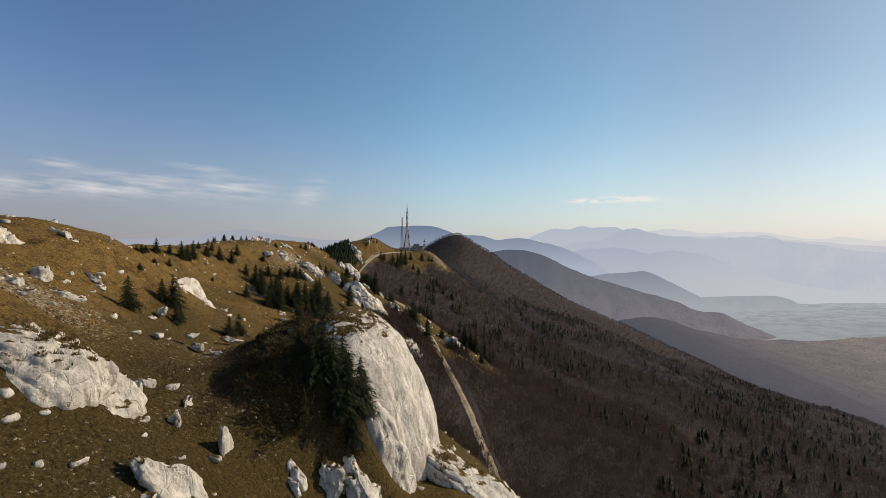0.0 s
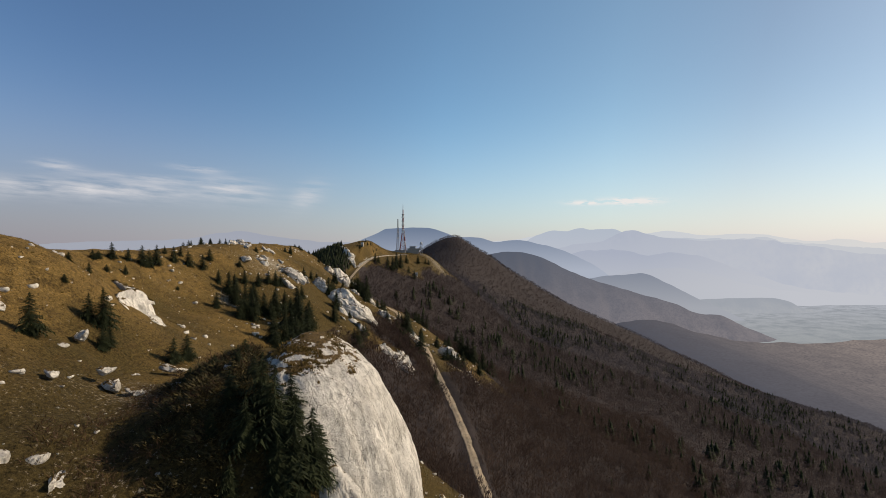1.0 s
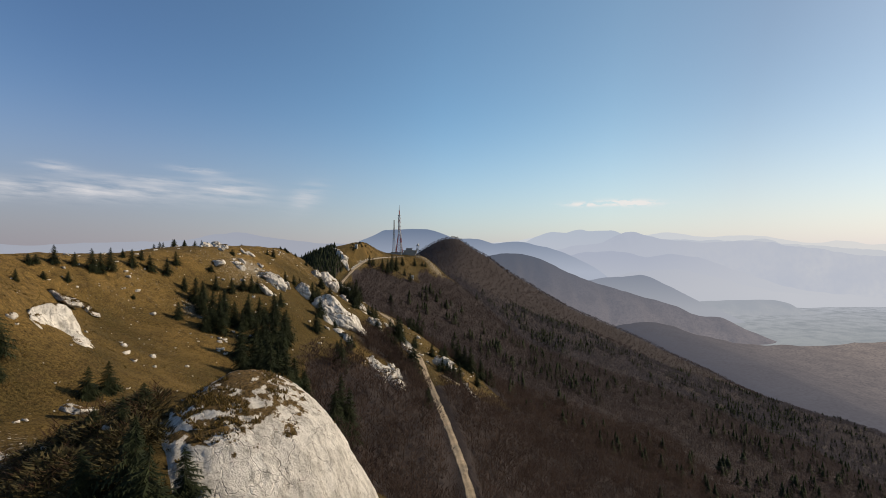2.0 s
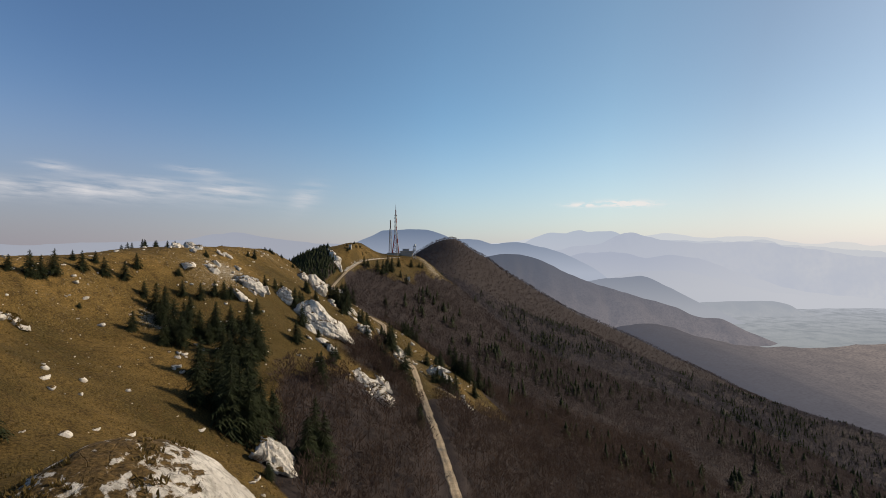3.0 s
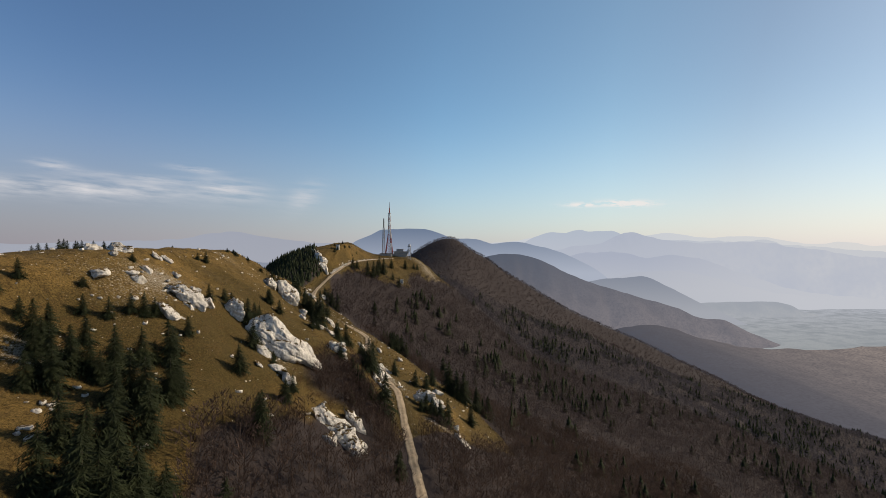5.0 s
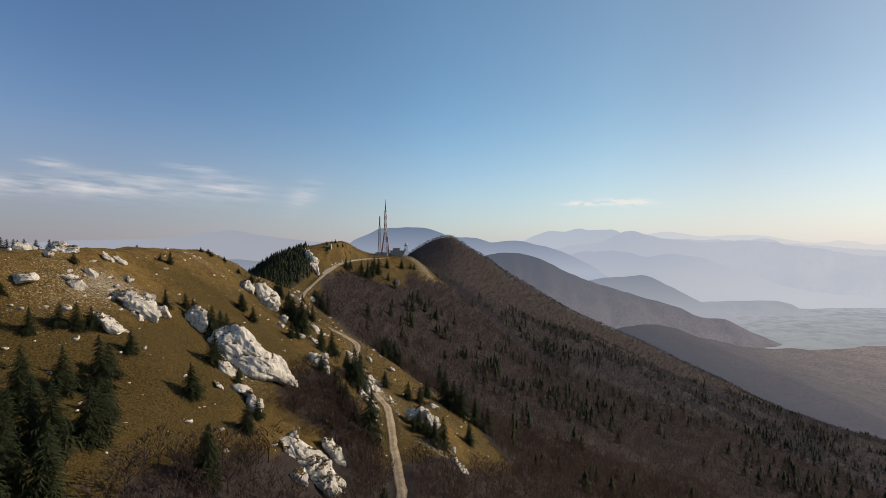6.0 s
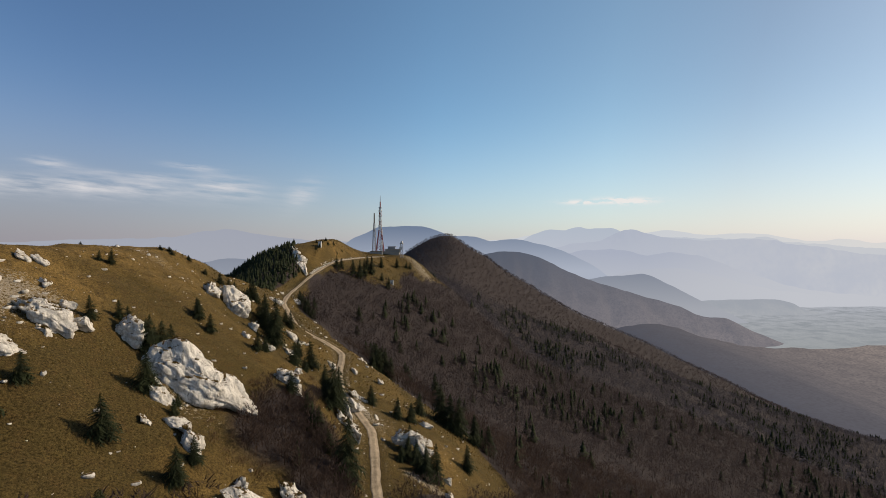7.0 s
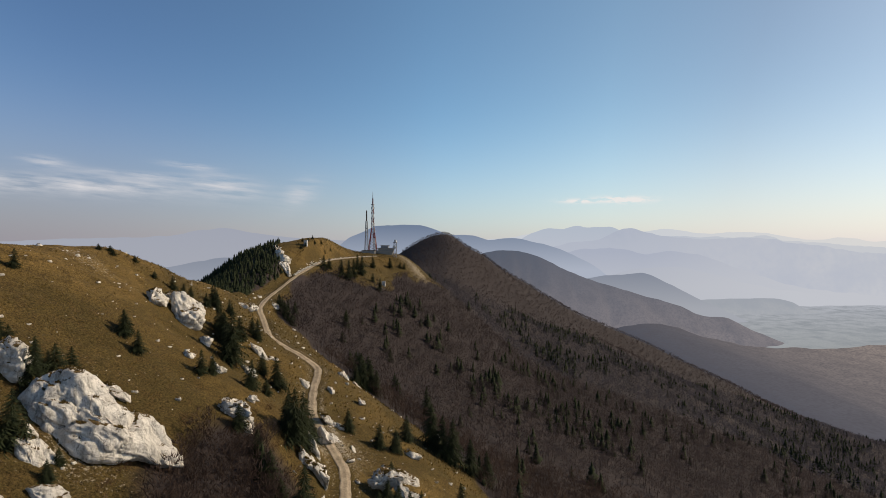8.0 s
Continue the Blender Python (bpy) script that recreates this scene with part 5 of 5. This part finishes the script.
def turf_on(rock, seed, level=0.80, gap=0.18, most=420):
    """Grass caught on the flatter ledges of a large rock: a part of it."""
    m = rock.matrix_basis
    me = rock.data
    co, no = np.empty(len(me.vertices) * 3, np.float32), np.empty(len(me.vertices) * 3, np.float32)
    me.vertices.foreach_get("co", co)
    me.vertex_normals.foreach_get("vector", no)
    turn = np.array(m.to_3x3())
    P, N = co.reshape(-1, 3) @ turn.T + np.array(m.translation), no.reshape(-1, 3) @ turn.T
    rng = np.random.RandomState(seed)
    ok = (N[:, 2] > level) & (fractal(P[:, 0] / 2.2, P[:, 1] / 2.2, P[:, 2] / 2.2, 3, seed) > gap) & (P[:, 2] > height(P[:, 0], P[:, 1]))
    ids = np.nonzero(ok)[0]
    if len(ids) < 8:
        return
    ids = rng.choice(ids, min(len(ids), most), replace=False)
    h = rng.uniform(0.2, 0.5, len(ids))
    places = np.stack([P[ids, 0], P[ids, 1], P[ids, 2] - 0.03, h, rng.uniform(0, 6.28, len(ids)), rng.randint(0, 6, len(ids)), h * 1.3], 1)
    ob = joined("turf", TUFTS, [tuft_template(60 + k) for k in range(6)], places, "dry grass on its ledges", "")
    ob.parent = rock
    ob.matrix_parent_inverse = m.inverted()


for k, ob in enumerate([o for o in scene.objects if o.name.startswith("limestone_") and max(o.dimensions) > 7]):
    turf_on(ob, 200 + k)

bank = np.repeat(np.arange(len(ROAD_LINE)), 9)
rng = np.random.RandomState(21)
keep = (ROAD_LINE[bank, 1] > 545) & (rng.uniform(0, 1, len(bank)) < 0.8)
bank = bank[keep]
off = rng.uniform(2.1, 3.4, len(bank))
x = ROAD_LINE[bank, 0] + _n[bank, 0] * off + rng.uniform(-0.8, 0.8, len(bank))
y = ROAD_LINE[bank, 1] + _n[bank, 1] * off + rng.uniform(-0.8, 0.8, len(bank))
h = 0.2 + 0.75 * rng.uniform(0, 1, len(x)) ** 2
places = np.stack([x, y, height(x, y) + 0.2 * h, h, rng.uniform(0, 6.28, len(x)), rng.randint(0, 6, len(x)), h * rng.uniform(1.0, 1.6, len(x))], 1)
joined("bank_stones", LIMESTONE, [stone_template(30 + k) for k in range(6)], places, "pale stones banked along the upper side of the track", "stones")


# ---- mast station ----
def lattice_mast(name, x, y, z, height_m, foot, top, stripes, label, splay=0.0, head=0.0):
    """A four-legged lattice mast, painted in bands. stripes: (from, to, material, name)."""
    t = thing(name, x, y, z, label, "mast")

    def half(f):
        if splay and f > splay:
            return top * (1.3 - 0.5 * (f - splay) / (1 - splay))
        return top * 1.3 + (foot - top * 1.3) * (1 - f / splay) if splay else top + (foot - top) * (1 - f)
    for f0, f1, mat, colour in stripes:
        n = max(1, round((f1 - f0) * height_m / 4))
        legs = [Soup() for _ in range(4)]
        brace = Soup()
        for k in range(n):
            a, b = f0 + (f1 - f0) * k / n, f0 + (f1 - f0) * (k + 1) / n
            ha, hb = half(a), half(b)
            ca = [(sx * ha, sy * ha, a * height_m) for sx, sy in ((-1, -1), (1, -1), (1, 1), (-1, 1))]
            cb = [(sx * hb, sy * hb, b * height_m) for sx, sy in ((-1, -1), (1, -1), (1, 1), (-1, 1))]
            for j in range(4):
                legs[j].bar(ca[j], cb[j], 0.16 + 0.05 * foot)
                brace.bar(ca[j], cb[(j + 1) % 4], 0.10).bar(ca[(j + 1) % 4], cb[j], 0.10).bar(cb[j], cb[(j + 1) % 4], 0.09)
        for leg in legs:
            part("leg", leg.v, leg.f, mat, t, colour + " lattice leg")
        part("bracing", brace.v, brace.f, mat, t, colour + " lattice bracing")
    return t


def add_platforms(t, mats, levels):
    for f, r, mat in levels:
        s = Soup().bar((0, 0, f), (0, 0, f + 0.5), r, r, 10)
        p = part("platform", s.v, s.f, mat, t, "round service platform")
        for k in range(6):
            a = 6.2832 * k / 6
            q = Soup().bar((r * math.cos(a), r * math.sin(a), f + 0.5), (r * math.cos(a), r * math.sin(a), f + 2.4), 0.28, 0.28, 5)
            part("antenna", q.v, q.f, WHITE, p)


MZ = -1.5
tower = lattice_mast("transmitter_mast", -56.6, 757, MZ, 72, 5.2, 0.9,
                     [(0, 0.42, RED, "dull red"), (0.42, 0.50, WHITE, "white"), (0.50, 0.58, RED, "dull red"), (0.58, 0.66, WHITE, "white"), (0.66, 0.74, RED, "dull red"),
                      (0.74, 0.82, WHITE, "white")], "tall red and white lattice transmitter mast on the summit", splay=0.45)
add_platforms(tower, None, [(34, 1.9, STEEL), (41, 1.8, STEEL), (47, 1.7, STEEL), (53, 1.8, STEEL)])
q = Soup().bar((0, 0, 59), (0, 0, 66), 0.75, 0.7, 10)
part("antenna_drum", q.v, q.f, RED, tower, "red cylindrical aerial drum")
q = Soup().bar((0, 0, 66), (0, 0, 74), 0.45, 0.18, 8)
part("antenna_spike", q.v, q.f, STEEL, tower, "thin grey aerial spike")
q = Soup().bar((0, 0, 58), (0, 0, 58.9), 2.0, 2.0, 10)
part("platform", q.v, q.f, STEEL, tower, "round service platform")

second = lattice_mast("relay_mast", -65, 764, MZ, 39, 2.2, 1.0, [(0, 1.0, STEEL, "grey steel")], "slender grey lattice mast beside the transmitter")
add_platforms(second, None, [(22, 1.5, WHITE), (30, 1.4, STEEL)])
q = Soup().bar((0, 0, 39), (0, 0, 52), 0.8, 0.7, 8)
part("antenna_drum", q.v, q.f, BARK, second, "dark aerial cylinder")

third = lattice_mast("small_mast", -53.0, 742, MZ - 1, 31, 1.4, 0.7, [(0, 0.4, STEEL, "grey"), (0.4, 0.6, WHITE, "white"), (0.6, 0.8, RED, "red"), (0.8, 1.0, WHITE, "white")],
                     "small red and white lattice mast by the station")
q = Soup().bar((0, 0, 31), (0, 0, 34), 0.3, 0.2, 6)
part("antenna_spike", q.v, q.f, RED, third)

station = thing("station_building", -40, 752, -1.2, "grey concrete station building with a flared upper storey", "building")
s = Soup()
s.add([(-7, -4, -3), (7, -4, -3), (7, 4, -3), (-7, 4, -3), (-9.5, -5, 5.5), (10, -5, 5.5), (10, 5, 5.5), (-9.5, 5, 5.5)],
      [(0, 3, 2, 1), (4, 5, 6, 7), (0, 1, 5, 4), (1, 2, 6, 5), (2, 3, 7, 6), (3, 0, 4, 7)])
part("wall", s.v, s.f, CONCRETE, station)
s = Soup().box(-10.2, -5.6, 5.5, 10.6, 5.6, 6.3)
part("roof", s.v, s.f, CONCRETE, station)
s = Soup().box(-6, -3, 6.3, 3, 3, 9.0)
part("rooftop_room", s.v, s.f, STEEL, station, "dark rooftop plant room")
s = Soup().box(-6.5, -3.4, 9.0, 4.5, 3.4, 9.4)
part("rooftop_slab", s.v, s.f, CONCRETE, station)
part("stair_tower", *vars_of(Soup().box(-16, -3, -4, -8.5, 4, 3.2)), CONCRETE, station, "lower concrete wing")
for k in range(7):
    f = (k + 0.5) / 7
    w = Soup().box(-8.6 + 17.0 * f, -5.15, 2.8, -7.1 + 17.0 * f, -4.3, 4.2)
    win = part("window", w.v, w.f, STEEL, station, "dark window")
lodge = thing("station_lodge", -60, 742, -0.8, "low grey lodge with flat roof below the masts", "building")
s = Soup().box(-7, -3, -2, 8, 4, 2.6)
part("wall", s.v, s.f, CONCRETE, lodge)
s = Soup().box(-7.5, -3.5, 2.6, 8.5, 4.5, 3.1)
part("roof", s.v, s.f, BARK, lodge)
for k in range(4):
    w = Soup().box(-5.5 + 3.4 * k, -3.06, 0.4, -4.0 + 3.4 * k, -2.9, 1.7)
    part("window", w.v, w.f, STEEL, lodge, "dark window")

radio = lattice_mast("dish_tower", -27.8, 735, -6, 17, 1.7, 1.5, [(0, 1.0, STEEL, "grey steel")], "short grey steel tower with a round dish")
q = Soup().bar((0, 0, 17), (0, 0, 18), 2.4, 2.4, 12)
part("platform", q.v, q.f, STEEL, radio)
q = Soup().bar((0, 0, 18), (0, 0, 20.5), 1.6, 1.2, 12)
part("radome", q.v, q.f, WHITE, radio, "white rounded radome")
q = Soup().bar((-1.0, -2.0, 12), (-1.0, -2.6, 12), 1.8, 1.8, 12)
part("dish", q.v, q.f, WHITE, radio, "round white dish")


def hut(name, x, y, w, d, h, label):
    z = float(height(x, y))
    t = thing(name, x, y, z - 0.5, label, "hut")
    s = Soup().box(-w / 2, -d / 2, -1, w / 2, d / 2, h)
    part("wall", s.v, s.f, WHITE, t)
    s = Soup().box(-w / 2 - 0.3, -d / 2 - 0.3, h, w / 2 + 0.3, d / 2 + 0.3, h + 0.3)
    part("roof", s.v, s.f, STEEL, t)
    s = Soup().box(-0.45, -d / 2 - 0.05, 0.4, 0.45, -d / 2 + 0.02, 2.4)
    part("door", s.v, s.f, STEEL, t, "grey metal door")


hut("white_shed", -91.0, 586.0, 2.6, 2.6, 4.4, "tall plain white shed on the grassy hill")
hut("stone_hut", -29, 621, 3.0, 3.0, 4.0, "small pale stone hut among spruces on the slope")


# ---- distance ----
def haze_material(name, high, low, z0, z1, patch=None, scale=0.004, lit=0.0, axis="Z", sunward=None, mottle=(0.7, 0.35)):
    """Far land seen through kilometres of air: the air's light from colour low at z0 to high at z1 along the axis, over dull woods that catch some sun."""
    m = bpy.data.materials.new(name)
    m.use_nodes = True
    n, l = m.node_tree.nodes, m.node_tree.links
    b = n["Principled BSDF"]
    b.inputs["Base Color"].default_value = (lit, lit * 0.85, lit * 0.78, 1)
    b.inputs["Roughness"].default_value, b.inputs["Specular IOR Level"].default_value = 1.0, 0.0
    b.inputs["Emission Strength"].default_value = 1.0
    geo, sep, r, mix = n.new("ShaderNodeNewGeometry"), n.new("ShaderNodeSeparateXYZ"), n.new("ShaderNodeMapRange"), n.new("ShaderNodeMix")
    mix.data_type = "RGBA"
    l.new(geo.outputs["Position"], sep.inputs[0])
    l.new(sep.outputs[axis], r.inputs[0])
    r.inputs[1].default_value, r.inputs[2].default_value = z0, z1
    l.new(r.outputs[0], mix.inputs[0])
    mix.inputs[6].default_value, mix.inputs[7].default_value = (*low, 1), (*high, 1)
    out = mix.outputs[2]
    # haze painted into the emission, paler still towards the sun
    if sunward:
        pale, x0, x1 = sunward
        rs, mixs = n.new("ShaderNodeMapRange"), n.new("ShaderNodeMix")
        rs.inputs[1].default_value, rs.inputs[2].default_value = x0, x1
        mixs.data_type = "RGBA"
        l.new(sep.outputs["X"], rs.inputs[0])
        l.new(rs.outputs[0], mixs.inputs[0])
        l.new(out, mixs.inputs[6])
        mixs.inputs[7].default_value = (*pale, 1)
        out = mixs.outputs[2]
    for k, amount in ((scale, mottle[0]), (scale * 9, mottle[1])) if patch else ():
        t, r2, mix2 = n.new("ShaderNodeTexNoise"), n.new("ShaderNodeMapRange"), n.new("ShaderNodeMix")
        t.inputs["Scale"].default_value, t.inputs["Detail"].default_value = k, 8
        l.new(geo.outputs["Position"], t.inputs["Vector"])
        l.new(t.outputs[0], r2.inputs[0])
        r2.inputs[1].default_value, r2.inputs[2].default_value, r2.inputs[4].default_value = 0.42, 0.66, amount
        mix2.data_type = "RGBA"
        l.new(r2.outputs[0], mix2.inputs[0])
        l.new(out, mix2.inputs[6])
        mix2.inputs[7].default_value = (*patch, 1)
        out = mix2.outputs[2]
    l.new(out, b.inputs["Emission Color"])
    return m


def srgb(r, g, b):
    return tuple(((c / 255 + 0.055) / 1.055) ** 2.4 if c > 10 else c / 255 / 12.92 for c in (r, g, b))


def range_of_hills(label, dist, mat, knots, rough=6.0, seed=1, base=-560, run=0.06):
    """A mountain range far off: its crest (sideways slope, upward slope) seen from the origin, with flanks towards the viewer."""
    u = np.linspace(knots[0][0], knots[-1][0], 220)
    v = smooth_line([k[0] for k in knots], [k[1] for k in knots], u)
    x, top = u * dist, v * dist
    top = top + rough * fractal(x / 160, 0 * x, 0, 4, seed) * np.clip(np.minimum(np.arange(220), np.arange(220)[::-1]) / 25, 0.1, 1)
    rows_f = np.linspace(0, 1, 20)
    X = np.stack([x + 0 * f for f in rows_f])
    Y = np.stack([dist - 60 * f - run * (top - base) * f * (1 + 0.25 * fractal(x / 130, 0 * x + 9, 0, 3, seed + 4)) for f in rows_f])
    Z = np.stack([top * (1 - f) + base * f for f in rows_f])
    Z += (rows_f > 0)[:, None] * 0.10 * (top - base) * fractal(X / 210, Z / 140, 0, 4, seed + 8) * np.minimum(1, rows_f * 4)[:, None]
    ob = grid_mesh("backdrop", X, Y, Z, mat)
    return tagged(ob, label, "mountain range", kind="structure")


def ray_uv(px, py):
    return ((px - 784) / 850.8, (441 - py) / 850.8)


def crest_line(*points):
    return [ray_uv(a, b) for a, b in points]


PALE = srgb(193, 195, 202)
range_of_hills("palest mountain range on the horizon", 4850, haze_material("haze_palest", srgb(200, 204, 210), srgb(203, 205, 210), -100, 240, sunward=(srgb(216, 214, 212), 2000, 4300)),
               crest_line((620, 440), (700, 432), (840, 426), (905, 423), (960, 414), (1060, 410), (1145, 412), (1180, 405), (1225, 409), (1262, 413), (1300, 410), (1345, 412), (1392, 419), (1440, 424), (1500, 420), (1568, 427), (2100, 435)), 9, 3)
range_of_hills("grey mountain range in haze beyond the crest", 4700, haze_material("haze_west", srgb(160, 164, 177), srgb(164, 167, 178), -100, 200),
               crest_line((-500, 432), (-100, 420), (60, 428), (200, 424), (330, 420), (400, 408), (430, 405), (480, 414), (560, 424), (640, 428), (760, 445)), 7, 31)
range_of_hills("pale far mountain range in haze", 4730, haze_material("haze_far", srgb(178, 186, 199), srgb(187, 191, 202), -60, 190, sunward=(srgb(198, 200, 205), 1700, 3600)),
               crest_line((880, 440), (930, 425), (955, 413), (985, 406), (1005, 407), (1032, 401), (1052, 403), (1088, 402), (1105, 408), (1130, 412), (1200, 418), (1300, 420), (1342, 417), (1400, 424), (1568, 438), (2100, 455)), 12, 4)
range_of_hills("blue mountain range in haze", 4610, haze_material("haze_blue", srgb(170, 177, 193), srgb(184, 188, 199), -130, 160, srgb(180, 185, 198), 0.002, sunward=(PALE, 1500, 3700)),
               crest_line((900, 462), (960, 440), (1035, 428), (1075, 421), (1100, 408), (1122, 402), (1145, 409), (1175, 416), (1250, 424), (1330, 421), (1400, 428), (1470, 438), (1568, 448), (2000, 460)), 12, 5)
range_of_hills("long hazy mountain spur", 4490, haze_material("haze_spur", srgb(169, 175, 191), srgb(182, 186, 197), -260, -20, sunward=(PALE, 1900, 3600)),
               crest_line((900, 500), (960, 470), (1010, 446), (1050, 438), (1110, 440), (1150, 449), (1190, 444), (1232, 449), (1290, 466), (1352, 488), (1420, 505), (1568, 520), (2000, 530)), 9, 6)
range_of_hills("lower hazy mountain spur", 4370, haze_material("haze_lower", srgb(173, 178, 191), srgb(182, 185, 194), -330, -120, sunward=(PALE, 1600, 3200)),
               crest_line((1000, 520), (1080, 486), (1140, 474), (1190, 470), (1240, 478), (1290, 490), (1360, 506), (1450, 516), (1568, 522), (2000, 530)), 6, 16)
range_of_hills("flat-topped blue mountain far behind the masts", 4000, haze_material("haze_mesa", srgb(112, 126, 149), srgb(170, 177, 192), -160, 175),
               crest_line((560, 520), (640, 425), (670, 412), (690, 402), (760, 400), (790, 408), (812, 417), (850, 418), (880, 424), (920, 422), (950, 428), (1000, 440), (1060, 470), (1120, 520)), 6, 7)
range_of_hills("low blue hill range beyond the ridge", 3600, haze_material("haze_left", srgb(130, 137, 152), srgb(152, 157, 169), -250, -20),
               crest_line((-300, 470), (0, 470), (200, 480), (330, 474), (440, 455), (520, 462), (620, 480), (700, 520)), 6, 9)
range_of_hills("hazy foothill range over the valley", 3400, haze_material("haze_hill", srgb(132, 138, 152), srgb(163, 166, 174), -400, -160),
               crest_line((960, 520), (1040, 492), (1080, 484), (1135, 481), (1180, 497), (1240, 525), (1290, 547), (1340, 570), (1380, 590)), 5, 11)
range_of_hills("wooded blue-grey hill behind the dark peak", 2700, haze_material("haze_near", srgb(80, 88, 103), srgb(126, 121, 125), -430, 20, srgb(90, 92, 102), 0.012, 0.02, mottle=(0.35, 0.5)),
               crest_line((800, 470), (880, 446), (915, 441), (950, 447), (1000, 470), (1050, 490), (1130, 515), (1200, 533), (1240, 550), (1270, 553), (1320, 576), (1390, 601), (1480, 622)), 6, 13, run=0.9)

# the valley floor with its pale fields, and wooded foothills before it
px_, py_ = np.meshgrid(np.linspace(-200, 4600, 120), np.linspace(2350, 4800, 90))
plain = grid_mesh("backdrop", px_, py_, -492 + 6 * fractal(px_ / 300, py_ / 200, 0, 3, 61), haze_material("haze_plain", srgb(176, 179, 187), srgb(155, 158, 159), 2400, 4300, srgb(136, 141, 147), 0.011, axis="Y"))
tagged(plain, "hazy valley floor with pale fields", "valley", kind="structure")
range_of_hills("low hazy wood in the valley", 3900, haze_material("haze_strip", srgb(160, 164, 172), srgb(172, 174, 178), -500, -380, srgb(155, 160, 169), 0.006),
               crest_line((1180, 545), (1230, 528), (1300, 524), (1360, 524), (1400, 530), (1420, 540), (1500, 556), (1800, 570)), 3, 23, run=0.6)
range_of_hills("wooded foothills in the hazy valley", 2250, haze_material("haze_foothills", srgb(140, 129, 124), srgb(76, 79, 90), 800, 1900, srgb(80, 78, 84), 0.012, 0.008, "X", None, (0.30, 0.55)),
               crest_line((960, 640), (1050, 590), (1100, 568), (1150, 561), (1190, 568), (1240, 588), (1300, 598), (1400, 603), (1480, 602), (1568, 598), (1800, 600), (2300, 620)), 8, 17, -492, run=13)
